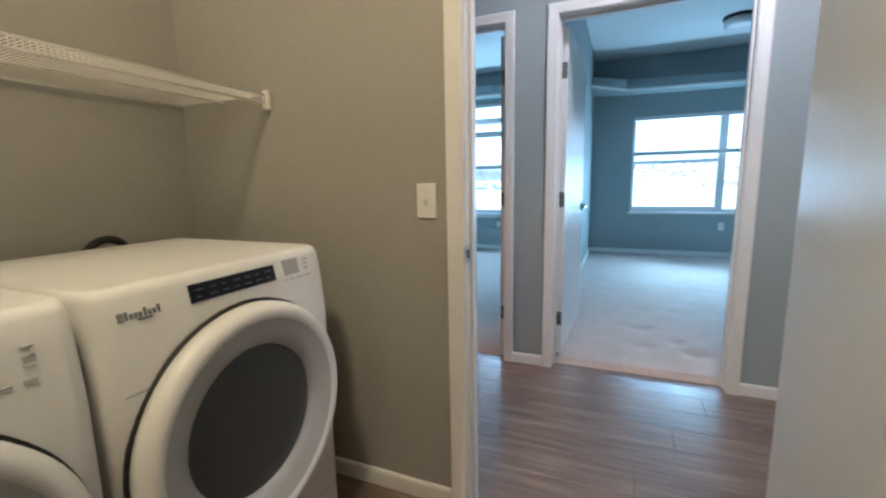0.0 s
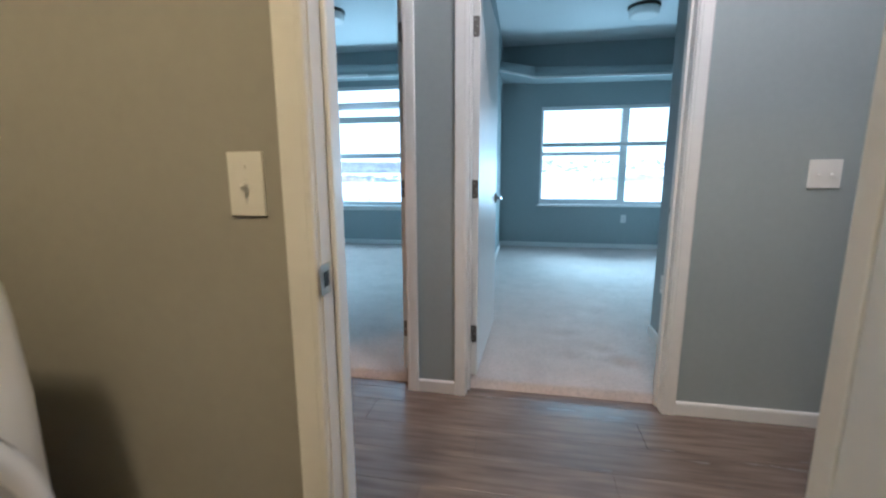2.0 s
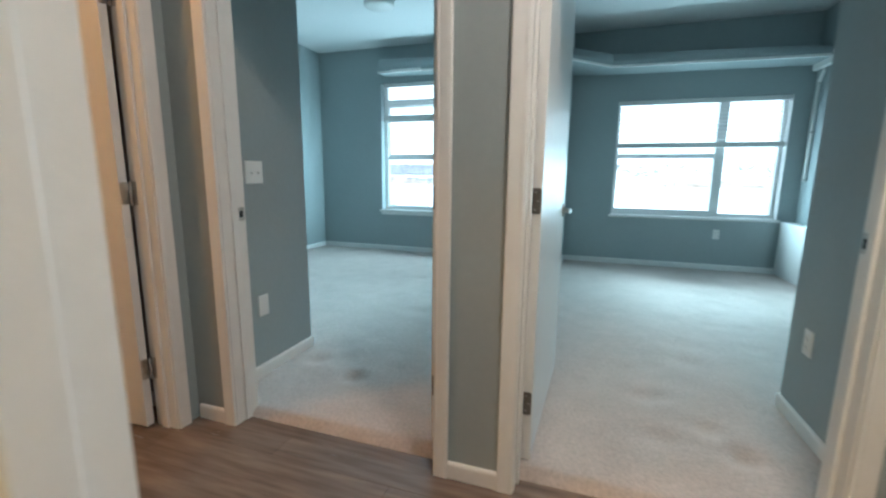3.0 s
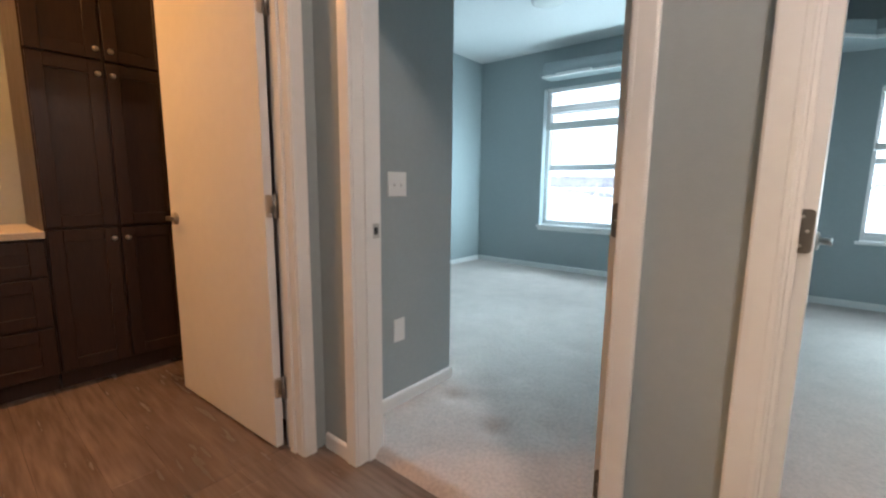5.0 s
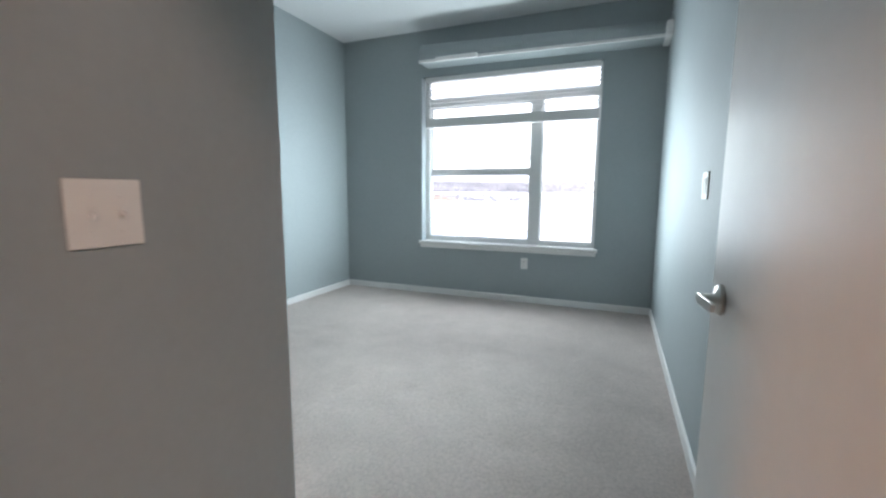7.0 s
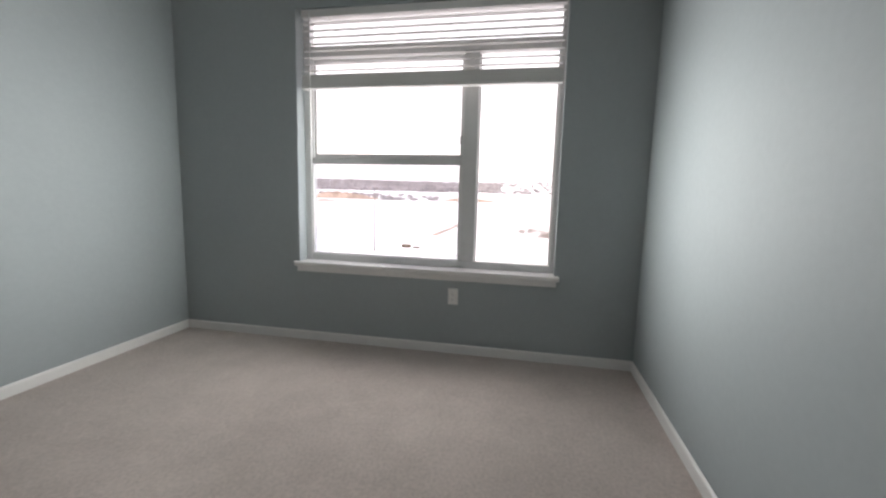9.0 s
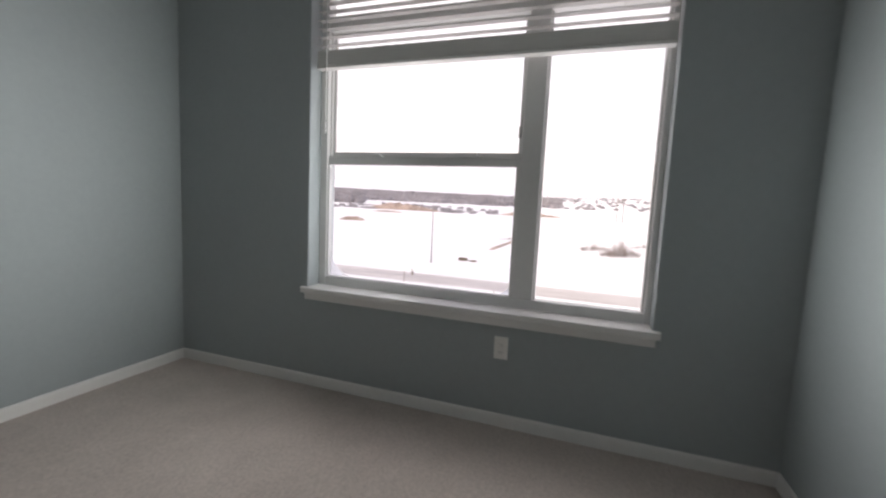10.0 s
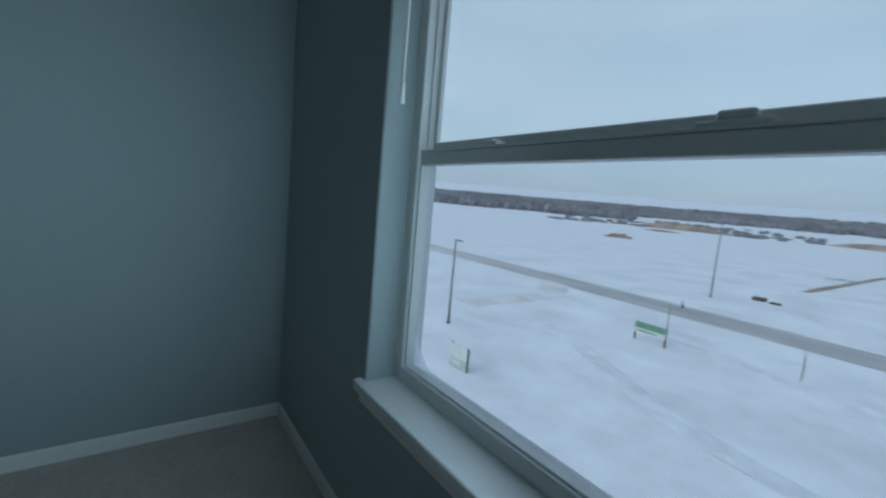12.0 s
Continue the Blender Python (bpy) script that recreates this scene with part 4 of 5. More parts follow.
def machine(y0, y1, name, label, dryer):
    root = thing(name, (DX - 0.3, (y0 + y1) / 2, 0), label, "dryer" if dryer else "washer")
    cy, cz = (1.017 if dryer else (y0 + y1) / 2), 0.556
    part("body", rounded_front(bmesh.new(), y0, y1, 0.02, DT, DX, 0.6, 0.035, 0.022), ENAMEL, root)
    part("kick_seam", blk(DX - 0.002, DX + 0.0015, y0 + 0.03, y1 - 0.03, 0.150, 0.154), GREYPLASTIC, root)
    part("panel_seam", blk(DX - 0.002, DX + 0.0012, y0 + 0.03, cy - 0.20, 0.752, 0.755), GREYPLASTIC, root)
    for fy in (y0 + 0.07, y1 - 0.07):
        for fx in (DX - 0.07, DB + 0.08):
            b = bmesh.new()
            tube(b, (fx, fy, 0.0), (fx, fy, 0.03), 0.022, n=12)
            part("foot", b, RUBBER, root)
    # door: dark gasket line, wide white ring rising to the glass bowl
    m = pose(DX - 0.004, cy, cz, 0, 90, 0)
    R = 0.306
    part("gasket", lathe(bmesh.new(), m, [(R * 0.8, 0), (R + 0.007, 0), (R + 0.007, 0.010), (R * 0.8, 0.010)], 64, False), RUBBER, root)
    ring = part("door_ring", lathe(bmesh.new(), m, [(R * 0.72, 0.006), (R, 0.006), (R + 0.001, 0.030), (R - 0.008, 0.046), (R - 0.022, 0.055), (R - 0.036, 0.054), (R - 0.043, 0.049)], 64, False), ENAMEL, root, "wide white door ring")
    part("inner_ring", lathe(bmesh.new(), m, [(R - 0.043, 0.049), (R - 0.078, 0.037), (R - 0.108, 0.026), (R - 0.116, 0.012)], 64, False), RINGGREY, ring)
    part("door_glass", lathe(bmesh.new(), m, [(R - 0.110, 0.016), (R - 0.127, 0.022), (R - 0.17, 0.027), (0.07, 0.031), (0, 0.032)], 48, False), DOORGLASS, ring, "dark smoked door glass")
    if dryer:
        def flush(ya, yb, z0, z1, material, nm, parent, proud, label=""):
            xa, xb = front_x(z0), front_x(z1)
            b = bmesh.new()
            vs = [b.verts.new((x + e, y, z)) for e in (-0.004, proud) for x, z in ((xa, z0), (xb, z1)) for y in (ya, yb)]
            for f in ((0, 1, 3, 2), (4, 6, 7, 5), (0, 4, 5, 1), (2, 3, 7, 6), (0, 2, 6, 4), (1, 5, 7, 3)):
                b.faces.new([vs[i] for i in f])
            return part(nm, b, material, parent, label)

        pnl = flush(0.892, 1.144, 0.896, 0.937, BLACKPANEL, "control_panel", root, 0.0025, "black touch control panel")
        for r in range(2):
            for k in range(7):
                ya = 0.907 + k * 0.034
                flush(ya, ya + (0.020 if (k + r) % 3 else 0.012), 0.906 + r * 0.016, 0.9085 + r * 0.016, PANELMARK, "panel_mark", pnl, 0.0032)
        flush(1.178, 1.236, 0.899, 0.942, GREYPLASTIC, "display", root, 0.0025, "grey display window")
        for k in range(5):
            flush(1.180 + k * 0.022, 1.180 + k * 0.022 + (0.008 if k < 2 else 0.016), 0.884, 0.8865, PRINT, "printed_mark", root, 0.0022)
        for k in range(3):
            flush(1.262, 1.276, 0.905 + k * 0.013, 0.909 + k * 0.013, PRINT, "printed_mark", root, 0.0022)
        bg = flush(0.742, 0.752, 0.898, 0.9155, BADGE, "badge", root, 0.0030, "small grey maker's badge")
        for k in range(8):
            flush(0.755 + k * 0.009, 0.7605 + k * 0.009, 0.900, 0.910 if k not in (0, 4, 7) else 0.916, BADGE, "badge_bar", bg, 0.0028)
        flush(0.778, 0.806, 0.8945, 0.8975, BADGE, "badge_swoosh", bg, 0.0028)
    else:
        for k in range(3):
            part("printed_mark", blk(front_x(0.88) - 0.004, front_x(0.88) + 0.0035, 0.598, 0.614, 0.872 + k * 0.016, 0.8745 + k * 0.016), PRINT, root)
        for k in range(3):
            part("printed_button", blk(front_x(0.85) - 0.004, front_x(0.85) + 0.003, 0.530 + k * 0.032, 0.548 + k * 0.032, 0.844, 0.851), PRINT, root)
        for k in range(4):
            for r in range(3):
                part("printed_mark", blk(front_x(0.88) - 0.004, front_x(0.88) + 0.0032, 0.47 + k * 0.03, 0.478 + k * 0.03, 0.868 + r * 0.018, 0.8705 + r * 0.018), PRINT, root)
    return root


machine(0.700, 1.352, "dryer", "white front-loading clothes dryer with a black control panel", True)
machine(0.000, 0.684, "washer", "white front-loading washing machine beside the dryer", False)
# hose looped above the machines against the wall
cu = bpy.data.curves.new("hose", "CURVE")
cu.dimensions, cu.bevel_depth, cu.bevel_resolution = "3D", 0.013, 3
sp = cu.splines.new("NURBS")
pts = [(-1.34, 1.03, 0.78), (-1.30, 1.05, 0.92), (-1.28, 1.09, 0.985), (-1.28, 1.16, 0.990), (-1.30, 1.22, 0.94), (-1.34, 1.24, 0.78)]
sp.points.add(len(pts) - 1)
for q, co in zip(sp.points, pts):
    q.co = (*co, 1)
sp.use_endpoint_u = True
tmp = bpy.data.objects.new("tmp", cu)
hose_mesh = bpy.data.meshes.new_from_object(tmp)
bpy.data.objects.remove(tmp)
hose_mesh.materials.clear()
hose_mesh.materials.append(RUBBER)
tagged(new("hose", hose_mesh), "black rubber hose looped behind the dryer", "hose")


# ---- wire shelf ----
def wire_shelf():
    z, xf, xb, ya, yb = 1.482, -0.915, -1.372, -1.28, A0 - 0.006
    root = thing("wire_shelf", (xb, (ya + yb) / 2, z), "white vinyl-coated wire shelf above the machines", "shelf")
    b = bmesh.new()
    tube(b, (xf, ya, z), (xf, yb, z), 0.0042, n=8)
    tube(b, (xf, ya, z - 0.028), (xf, yb, z - 0.028), 0.0042, n=8)
    part("front_rod", b, WIRE, root)
    part("back_rod", tube(bmesh.new(), (xb + 0.006, ya, z - 0.004), (xb + 0.006, yb, z - 0.004), 0.0040, n=8), WIRE, root)
    part("middle_rod", tube(bmesh.new(), ((xf + xb) / 2, ya, z - 0.006), ((xf + xb) / 2, yb, z - 0.006), 0.0035, n=8), WIRE, root)
    b = bmesh.new()
    tube(b, (xb, 0, z + 0.002), (xf, 0, z + 0.002), 0.0016, n=5)
    tube(b, (xf + 0.002, 0, z + 0.002), (xf + 0.002, 0, z - 0.030), 0.0013, n=5)
    wire = mesh_of("wire", b, WIRE)
    y = ya + 0.01
    while y < yb - 0.004:
        ob = new("wire", wire)
        ob.parent = root
        ob.matrix_parent_inverse = root.matrix_world.inverted()
        ob.location = (0, y, 0)
        y += 0.0127
    b = blk(xf - 0.014, xf + 0.012, yb - 0.016, A0 - 0.0005, z - 0.052, z + 0.018, bevel=0.003)
    part("end_bracket", b, WIRE, root, "white plastic end bracket")
    for yy in (-0.35, 0.55):
        b = bmesh.new()
        tube(b, (xf - 0.01, yy, z - 0.036), (xb + 0.002, yy, z - 0.36), 0.0045, n=8)
        part("support_brace", b, WIRE, root)


wire_shelf()


# ---- kitchen beyond the hall door ----
def cabinet_door(parent, x, y0, y1, z0, z1, knob_y, knob_z):
    """A framed door with a sunk panel and a small knob, its face looking along +x."""
    g, s = 0.0025, 0.062
    y0, y1, z0, z1 = y0 + g, y1 - g, z0 + g, z1 - g
    b = bmesh.new()
    box(b, x, x + 0.019, y0, y0 + s, z0, z1, bevel=0.002)
    box(b, x, x + 0.019, y1 - s, y1, z0, z1, bevel=0.002)
    box(b, x + 0.0005, x + 0.0185, y0 + s, y1 - s, z0, z0 + s, bevel=0.002)
    box(b, x + 0.0005, x + 0.0185, y0 + s, y1 - s, z1 - s, z1, bevel=0.002)
    d = part("cabinet_door", b, CABINET, parent)
    part("door_panel", blk(x + 0.001, x + 0.010, y0 + s - 0.002, y1 - s + 0.002, z0 + s - 0.002, z1 - s + 0.002), CABINET, d)
    if knob_y is not None:
        part("knob", lathe(bmesh.new(), pose(x + 0.0185, knob_y, knob_z, 0, 90, 0), [(0, 0), (0.006, 0), (0.005, 0.012), (0.014, 0.016), (0.014, 0.022), (0.008, 0.027), (0, 0.028)], 16), STEEL, d, "satin nickel knob")


KX = -2.985
root = thing("pantry_cabinet", (KX - 0.3, 2.49, 0), "tall dark-stained wooden pantry cabinet with six doors", "cabinet")
b = bmesh.new()
box(b, KX - 0.62, KX, 2.185, 2.815, 0.10, 2.36, bevel=0.001)
part("body", b, CABINET, root)
part("toe_kick", blk(KX - 0.62, KX - 0.06, 2.187, 2.813, 0.0, 0.10), CABINET, root)
for z0, z1, kz in ((0.11, 0.875, 0.815), (0.885, 1.755, 1.69), (1.765, 2.35, 1.815)):
    cabinet_door(root, KX + 0.001, 2.19, 2.492, z0, z1, 2.466, kz)
    cabinet_door(root, KX + 0.001, 2.502, 2.81, z0, z1, 2.530, kz)
root = thing("drawer_cabinet", (KX - 0.3, 1.85, 0), "dark-stained wooden base cabinet with drawers", "cabinet")
part("body", blk(KX - 0.60, KX, 1.52, 2.183, 0.10, 0.835, bevel=0.001), CABINET, root)
part("toe_kick", blk(KX - 0.60, KX - 0.06, 1.522, 2.181, 0.0, 0.10), CABINET, root)
for z0, z1 in ((0.11, 0.365), (0.375, 0.63), (0.64, 0.825)):
    cabinet_door(root, KX + 0.001, 1.525, 2.178, z0, z1, 1.85, (z0 + z1) / 2)
tagged(new("countertop", mesh_of("countertop", blk(KX - 0.61, KX + 0.03, 0.9, 2.183, 0.836, 0.872, bevel=0.004, seg=2), COUNTER)), "beige laminate countertop beside the pantry cabinet", "countertop")
solid("wall_kitchen_back", blk(KX - 0.74, KX - 0.62, -1.3, B0, 0, H), WALL, "painted kitchen wall behind the counter", "wall")
root = thing("hinged_cabinet", (KX - 0.3, 1.2, 0), "dark-stained wooden base cabinet with two doors", "cabinet")
part("body", blk(KX - 0.60, KX, 0.9, 1.517, 0.10, 0.835, bevel=0.001), CABINET, root)
part("toe_kick", blk(KX - 0.60, KX - 0.06, 0.902, 1.515, 0.0, 0.10), CABINET, root)
cabinet_door(root, KX + 0.001, 0.905, 1.205, 0.11, 0.825, 1.18, 0.77)
cabinet_door(root, KX + 0.001, 1.212, 1.512, 0.11, 0.825, 1.24, 0.77)
plate((KX - 0.62, 2.06, 1.13), (1, 0), 1, "outlet", "white duplex outlet above the countertop", "outlet")

# ---- outside: snow field, road, far land ----
def land(x, y):
    """Height of the snow at a place."""
    d = math.hypot(x, y)
    z = -6.8 + 0.12 * noise.noise((x * 0.09, y * 0.09, 0.0)) + 0.05 * noise.noise((x * 0.4, y * 0.4, 3.0))
    if d > 60:
        z += min(1.0, (d - 60) / 100) * 1.1 * noise.noise((x * 0.013, y * 0.02, 7.0))
    if x > -6 and y > 62:
        z += 1.6 * min(1, (x + 6) / 15) * min(1, (y - 62) / 20) * (0.7 + noise.noise((x * 0.05, y * 0.06, 11.0)) + 0.5 * noise.noise((x * 0.17, y * 0.2, 4.0)))
    if 38 < y < 56:
        z = -6.8 + (z + 6.8) * 0.15
    if d > 520:
        z += (d - 520) * 0.051
    return z


b = bmesh.new()
rows = []
ys = [-40, -10, 7.9]
while ys[-1] < 4200:
    ys.append(ys[-1] + max(1.2, (ys[-1]) * 0.06))
us = [-1 + 2 * i / 90 for i in range(91)]
for y in ys:
    w = 60 + 2.2 * max(y, 0)
    rows.append([b.verts.new((u * w, y, land(u * w, y))) for u in us])
for p, q in zip(rows, rows[1:]):
    for i in range(90):
        f = b.faces.new((p[i], p[i + 1], q[i + 1], q[i]))
        f.smooth = True
solid("ground", b, SNOW, "snow-covered open field reaching the horizon", "ground")


def strip(name, centre, width, lift, label, category, material):
    """A band that follows the land along centre points (x, y)."""
    b2 = bmesh.new()
    prev = None
    for i, (x, y) in enumerate(centre):
        x2, y2 = centre[min(i + 1, len(centre) - 1)]
        x1, y1 = centre[max(i - 1, 0)]
        t = Vector((x2 - x1, y2 - y1, 0)).normalized()
        s = Vector((-t.y, t.x, 0))
        cur = []
        for k in range(-3, 4):
            p = Vector((x, y, 0)) + s * width / 2 * k / 3 * (1 + 0.05 * noise.noise((x * 0.2, y * 0.2, k)))
            cur.append(b2.verts.new((p.x, p.y, land(p.x, p.y) + lift * (1 - (abs(k) / 3) ** 4))))
        if prev:
            for a, c, d, e in zip(prev, prev[1:], cur[1:], cur):
                b2.faces.new((a, c, d, e)).smooth = True
        prev = cur
    return solid(name, b2, material, label, category)


strip("road", [(-160 + 2.5 * i, 46.3 + 0.8 * math.sin(i * 0.05)) for i in range(140)], 5.2, 0.12, "slushy grey road across the snow", "road", ROAD)
strip("track", [(-33 + 5.6 * math.sin(min(i / 12, 1) * math.pi / 2), 45.8 - 0.85 * i) for i in range(22)], 3.0, 0.04, "brownish vehicle track off the road", "road", MUDSNOW)

strip("track_near", [(-22 + 0.8 * i, 30.0 - 0.32 * i + 0.6 * math.sin(i * 0.3)) for i in range(40)], 1.3, 0.05, "trodden vehicle track in the snow", "track", TRODDEN)
strip("track_far", [(-30 + 1.2 * i, 38.5 - 0.16 * i + 0.7 * math.sin(i * 0.23)) for i in range(40)], 1.1, 0.05, "trodden vehicle track in the snow", "track", TRODDEN)


def mound(x, y, rx, ry, h, material, label, seed):
    b2 = bmesh.new()
    n, m = 36, 9
    rings = []
    for j in range(m + 1):
        f = j / m
        ring = []
        for i in range(n):
            a = 2 * math.pi * i / n
            k = f * (1 + 0.35 * noise.noise((math.cos(a) * 2 + seed, math.sin(a) * 2, 0.0)))
            px, py = x + rx * k * math.cos(a), y + ry * k * math.sin(a)
            top = h * (1 - f * f) * (0.75 + 0.5 * noise.noise((px * 6 / rx, py * 4 / ry, seed)))
            ring.append(b2.verts.new((px, py, land(px, py) + (top if j < m else -0.4))))
        rings.append(ring)
    for p, q in zip(rings, rings[1:]):
        for i in range(n):
            j = (i + 1) % n
            b2.faces.new((p[i], p[j], q[j], q[i])).smooth = True
    bmesh.ops.remove_doubles(b2, verts=b2.verts, dist=0.001)
    return tagged(new("dirt_mound", mesh_of("dirt_mound", b2, material)), label, "mound")


mound(-95, 158, 6, 4, 1.9, DIRT, "low mound of dirt in the snow", 1)
mound(-185, 395, 42, 12, 7.5, DIRT, "long brown bank of dirt in the snow", 2)
mound(-60, 420, 30, 12, 4.5, DIRT, "long brown bank of dirt in the snow", 3)
mound(95, 400, 46, 14, 6.0, DIRT, "reddish-brown bank of dirt beside the power poles", 4)
strip("dirt_ridge", [(-18.8 + 0.03 * i, 82 + 2.0 * i) for i in range(26)], 1.3, 0.15, "low brown ridge of dirt in the snow", "ridge", DIRT)
mound(-150, 300, 14, 5, 1.5, DIRT, "low brown ridge in the snow", 6)


def brush(x, y, r, h, count, seed, label):
    """A winter thicket: many thin bare twigs fanning up from the ground."""
    rnd = random.Random(seed)
    root = thing("bush", (x, y, land(x, y)), label, "bush")
    b2 = bmesh.new()
    for _ in range(count):
        a, k = rnd.uniform(0, 6.283), rnd.random() ** 0.7
        px, py = x + r * k * math.cos(a), y + r * k * math.sin(a) * 0.6
        z = land(px, py) - 0.05
        top = Vector((px + rnd.uniform(-0.5, 0.5), py + rnd.uniform(-0.5, 0.5), z + h * rnd.uniform(0.4, 1) * (1.15 - k)))
        tube(b2, (px, py, z), top, 0.035, 0.010, n=4)
        for _ in range(3):
            f = rnd.uniform(0.3, 0.8)
            s = Vector((px, py, z)).lerp(top, f)
            tube(b2, s, s + Vector((rnd.uniform(-0.5, 0.5), rnd.uniform(-0.5, 0.5), rnd.uniform(0.1, 0.4))) * h * 0.5, 0.02, 0.008, n=3)
    tagged(part("twigs", b2, BRUSH, root), kind="stuff")


brush(3.7, 82, 3.4, 3.4, 150, 1, "brown leafless bushes on the snowy slope")
brush(-0.5, 92, 3.5, 2.2, 90, 2, "brown leafless bushes on the snowy slope")
brush(14, 74, 3.0, 1.2, 60, 3, "brown leafless bushes on the snowy slope")
brush(9, 98, 2.6, 1.2, 60, 4, "brown leafless bushes on the snowy slope")
brush(-20, 110, 3.0, 0.9, 50, 5, "brown leafless bushes in the snow")


def woods(name, az0, az1, d0, d1, h0, h1, count, seed, label, width=(2.5, 7)):
    """A far belt of trees and scrub as many small uneven clumps."""
    rnd = random.Random(seed)
    verts, faces = [], []
    for _ in range(count):
        az, d = radians(rnd.uniform(az0, az1)), rnd.uniform(d0, d1)
        x, y = -d * math.sin(az), d * math.cos(az)
        z = land(x, y) - 0.5
        h, w = rnd.uniform(h0, h1), rnd.uniform(*width)
        base = len(verts)
        n = 6
        for zz, rr in ((0, 0.9), (0.45, 1.0), (0.8, 0.65)):
            for i in range(n):
                a = 6.283 * i / n + rnd.uniform(-0.3, 0.3)
                r = w * rr * rnd.uniform(0.7, 1.2)
                verts.append((x + r * math.cos(a), y + r * math.sin(a), z + h * zz * rnd.uniform(0.85, 1.15)))
        verts.append((x, y, z + h))
        for k in range(2):
            for i in range(n):
                j = (i + 1) % n
                faces.append((base + k * n + i, base + k * n + j, base + (k + 1) * n + j, base + (k + 1) * n + i))
        for i in range(n):
            faces.append((base + 2 * n + i, base + 2 * n + (i + 1) % n, base + 3 * n))
    me = bpy.data.meshes.new(name)
    me.from_pydata(verts, [], faces)
    me.materials.append(WOODS)
    tagged(new(name, me), label, "woods", kind="stuff")


woods("far_woods", 30, 68, 600, 1000, 6, 13, 7000, 1, "dark belt of leafless trees on the far plain")
woods("far_scrub", 4, 34, 700, 1200, 3.5, 8, 2600, 2, "thin grey belt of scrub on the far plain")
woods("far_scrub_east", -32, 8, 700, 1500, 2.5, 5, 330, 3, "scattered scrub on the far plain")
woods("field_scrub", 12, 40, 430, 620, 1.5, 3.5, 130, 4, "low scrub in the snow")


def street_lamp(x, y, top, arm, label):
    z = land(x, y)
    root = thing("street_lamp", (x, y, z), label, "street lamp", "street lamps")
    part("base", blk(x - 0.13, x + 0.13, y - 0.13, y + 0.13, z - 0.1, z + 0.12, bevel=0.02), POLE, root)
    part("pole", tube(bmesh.new(), (x, y, z), (x, y, top), 0.085, 0.05, n=12), POLE, root)
    if arm:
        part("arm", tube(bmesh.new(), (x, y, top - 0.1), (x + arm, y, top - 0.06), 0.03, n=8), POLE, root)
        part("lamp_head", blk(x + arm - 0.05, x + arm + 0.35, y - 0.09, y + 0.09, top - 0.12, top - 0.04, bevel=0.02), POLE, root)


street_lamp(-21.3, 58.2, 1.65, 0.5, "tall grey metal street lamp beside the road")
street_lamp(-23.25, 23.3, -1.15, 0.35, "grey metal parking lamp standing in the snow")


def board(x0, x1, y, z0, z1, label, upper, lower):
    z = land((x0 + x1) / 2, y)
    root = thing("sign_board", ((x0 + x1) / 2, y, z), label, "sign")
    for x in (x0 + 0.03, x1 - 0.03):
        part("post", blk(x - 0.06, x + 0.06, y - 0.05, y + 0.05, z - 0.1, z1 + 0.02, bevel=0.01), TIMBER, root)
    p = part("panel", blk(x0, x1, y - 0.09, y - 0.052, z0, z1, bevel=0.008), lower, root)
    part("printed_band", blk(x0 + 0.02, x1 - 0.02, y - 0.097, y - 0.0905, z0 + (z1 - z0) * 0.42, z1 - 0.03), upper, p)
    part("printed_bar", blk(x0 + 0.15, x0 + (x1 - x0) * 0.7, y - 0.097, y - 0.0905, z0 + (z1 - z0) * 0.14, z0 + (z1 - z0) * 0.26), upper, p)


board(-16.0, -13.95, 33.5, -6.25, -5.5, "green and white sign board on two posts", GREEN, SIGNWHITE)
board(-17.45, -16.15, 19.2, -6.75, -5.65, "pale green sign board standing in the snow", SIGNWHITE, PALE)


def stake(x, y, h, r, label):
    z = land(x, y)
    root = thing("marker_post", (x, y, z), label, "post", "marker posts")
    part("shaft", tube(bmesh.new(), (x, y, z - 0.1), (x, y, z + h), r, r * 0.8, n=8), TIMBER, root)
    part("reflector", blk(x - r * 1.6, x + r * 1.6, y - r * 1.3, y - r * 0.9, z + h - 0.25, z + h - 0.02), SIGNWHITE, root)


stake(-7.7, 35.95, 1.65, 0.035, "thin marker post in the snow")
stake(1.75, 34.55, 1.7, 0.04, "thin marker post in the snow")
stake(-19.3, 47.3, 0.8, 0.11, "short dark post beside the road")
stake(-16.3, 38.5, 2.2, 0.03, "thin marker post behind the sign")


def crate(x, y, w, d, h, label):
    z = land(x, y)
    root = thing("pallet_stack", (x, y, z), label, "pallet")
    for k in range(4):
        part("board", blk(x - w / 2, x + w / 2, y - d / 2, y + d / 2, z - 0.1 + k * h / 4, z - 0.13 + (k + 1) * h / 4, bevel=0.01), TIMBER, root)


crate(-18.2, 63.0, 1.2, 0.8, 0.55, "dark stack of timber lying in the snow")
crate(-16.6, 62.6, 1.0, 0.6, 0.35, "low stack of timber lying in the snow")


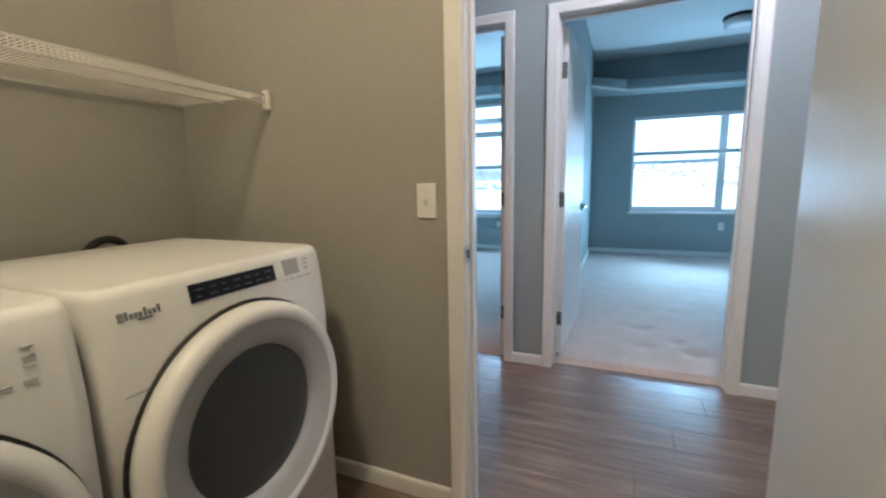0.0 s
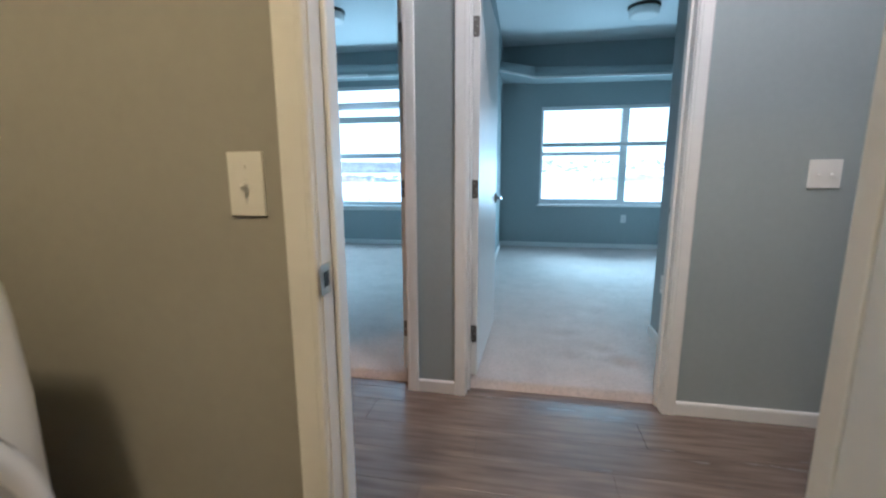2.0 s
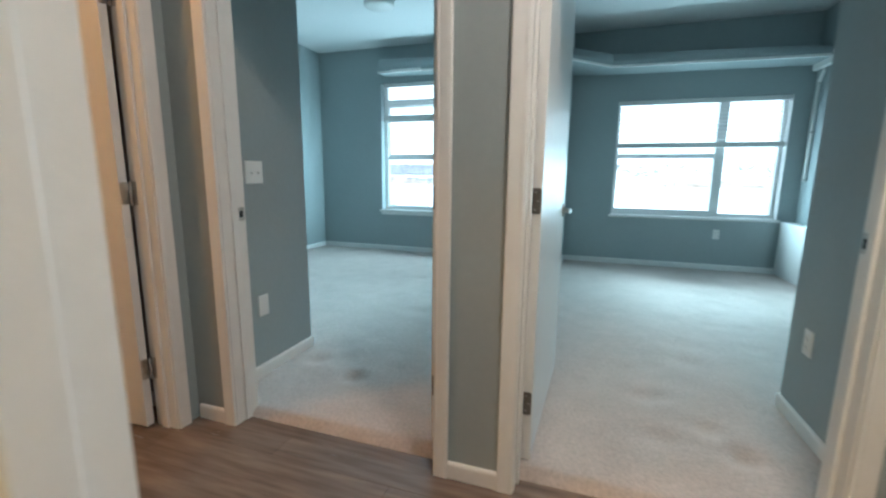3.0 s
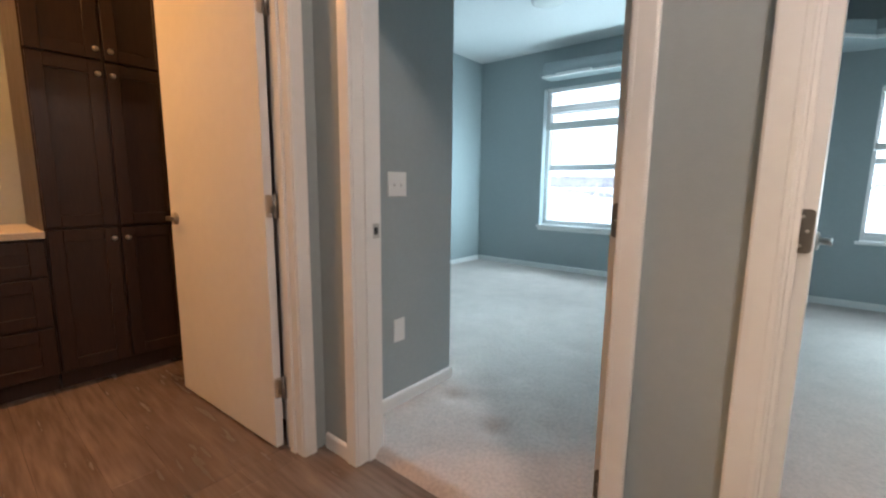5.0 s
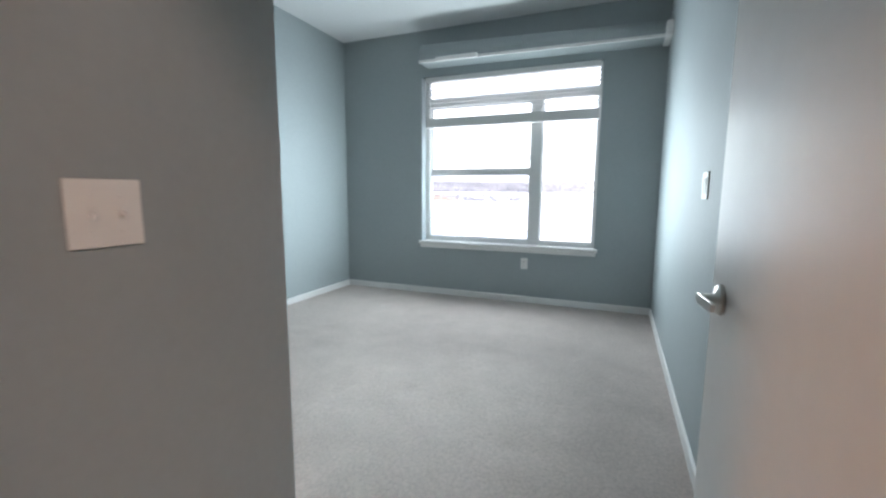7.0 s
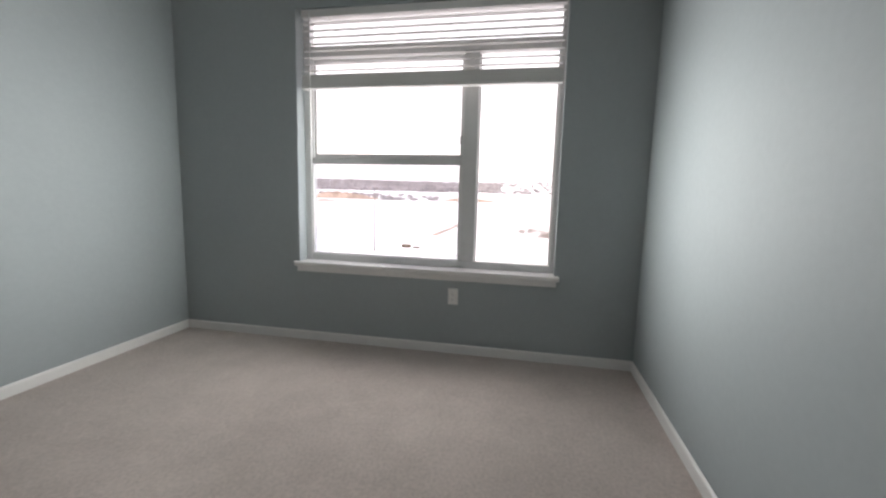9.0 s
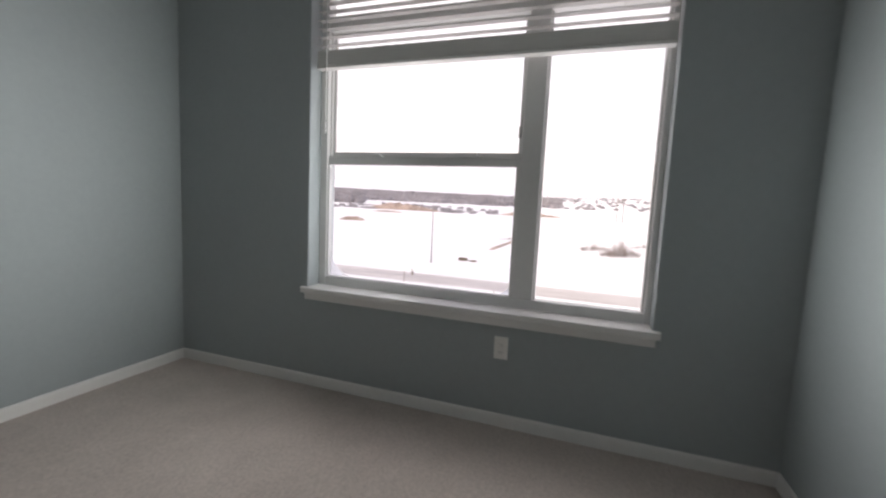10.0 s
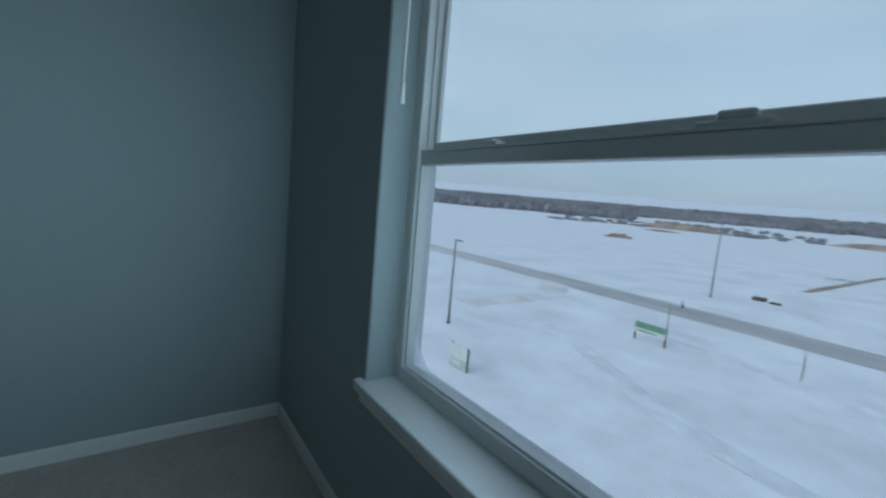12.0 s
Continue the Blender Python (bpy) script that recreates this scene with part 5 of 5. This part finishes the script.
def power_pole(x, y, top, label):
    z = land(x, y)
    root = thing("power_pole", (x, y, z), label, "power pole", "power poles")
    for s in (-1.9, 1.9):
        part("pole", tube(bmesh.new(), (x + s, y, z - 0.5), (x + s, y, top), 0.22, 0.16, n=10), TIMBER, root)
    part("cross_arm", blk(x - 3.6, x + 3.6, y - 0.12, y + 0.12, top - 2.0, top - 1.7, bevel=0.02), TIMBER, root)
    b2 = bmesh.new()
    tube(b2, (x - 1.9, y, top - 5.5), (x + 1.9, y, top - 2.2), 0.07, n=6)
    tube(b2, (x + 1.9, y, top - 5.5), (x - 1.9, y, top - 2.2), 0.07, n=6)
    part("brace", b2, TIMBER, root)


power_pole(39, 240, 12.3, "twin-pole timber power line support")
power_pole(16, 310, 11.0, "twin-pole timber power line support")

# ---- floor planks, last ----
PW, PL = 0.178, 1.22
plank_root = thing("floor_planks", (-1, 1, 0), "dark brown wood-look vinyl plank floor", "floor", kind="structure")
shapes = {}


def plank(x0, x1, y0, y1):
    w, h = round(x1 - x0, 3), round(y1 - y0, 3)
    if w < 0.01 or h < 0.01:
        return
    if (w, h) not in shapes:
        b2 = bmesh.new()
        g, c = 0.0004, 0.0010
        lo = [b2.verts.new(v) for v in ((g, g, -0.011), (w - g, g, -0.011), (w - g, h - g, -0.011), (g, h - g, -0.011))]
        mid = [b2.verts.new((v.co.x, v.co.y, -c)) for v in lo]
        hi = [b2.verts.new(v) for v in ((g + c, g + c, 0), (w - g - c, g + c, 0), (w - g - c, h - g - c, 0), (g + c, h - g - c, 0))]
        for p, q in ((lo, mid), (mid, hi)):
            for i in range(4):
                b2.faces.new((p[i], p[(i + 1) % 4], q[(i + 1) % 4], q[i]))
        b2.faces.new(hi)
        shapes[w, h] = mesh_of("plank", b2, PLANK)
    ob = new("plank", shapes[w, h])
    ob.parent = plank_root
    ob.matrix_parent_inverse = plank_root.matrix_world.inverted()
    ob.location = (x0, y0, 0)


def planks(x0, x1, y0, y1, step):
    y, r = y0, 0
    while y < y1 - 0.01:
        yb = min(y + PW, y1)
        x = x0 - (r * 0.43 % 1.0) * PL
        while x < x1:
            plank(max(x, x0), min(x + PL, x1), y, yb)
            x += PL
        y, r = y + PW, r + step


planks(-1.38, 0.95, -1.3, A0, 1)
planks(DA[0], DA[1], A0, A1, 1)
planks(C1, 2.30, A1, B0, 1)
planks(D1[0], D1[1], B0, YC, 1)
planks(D2[0], D2[1], B0, YC, 1)
planks(C0, C1, DC[0], DC[1], 1)
planks(KX - 0.1, C0, 0.9, B0, 1)
planks(KX - 0.1, C0, -1.3, 0.9, 1)
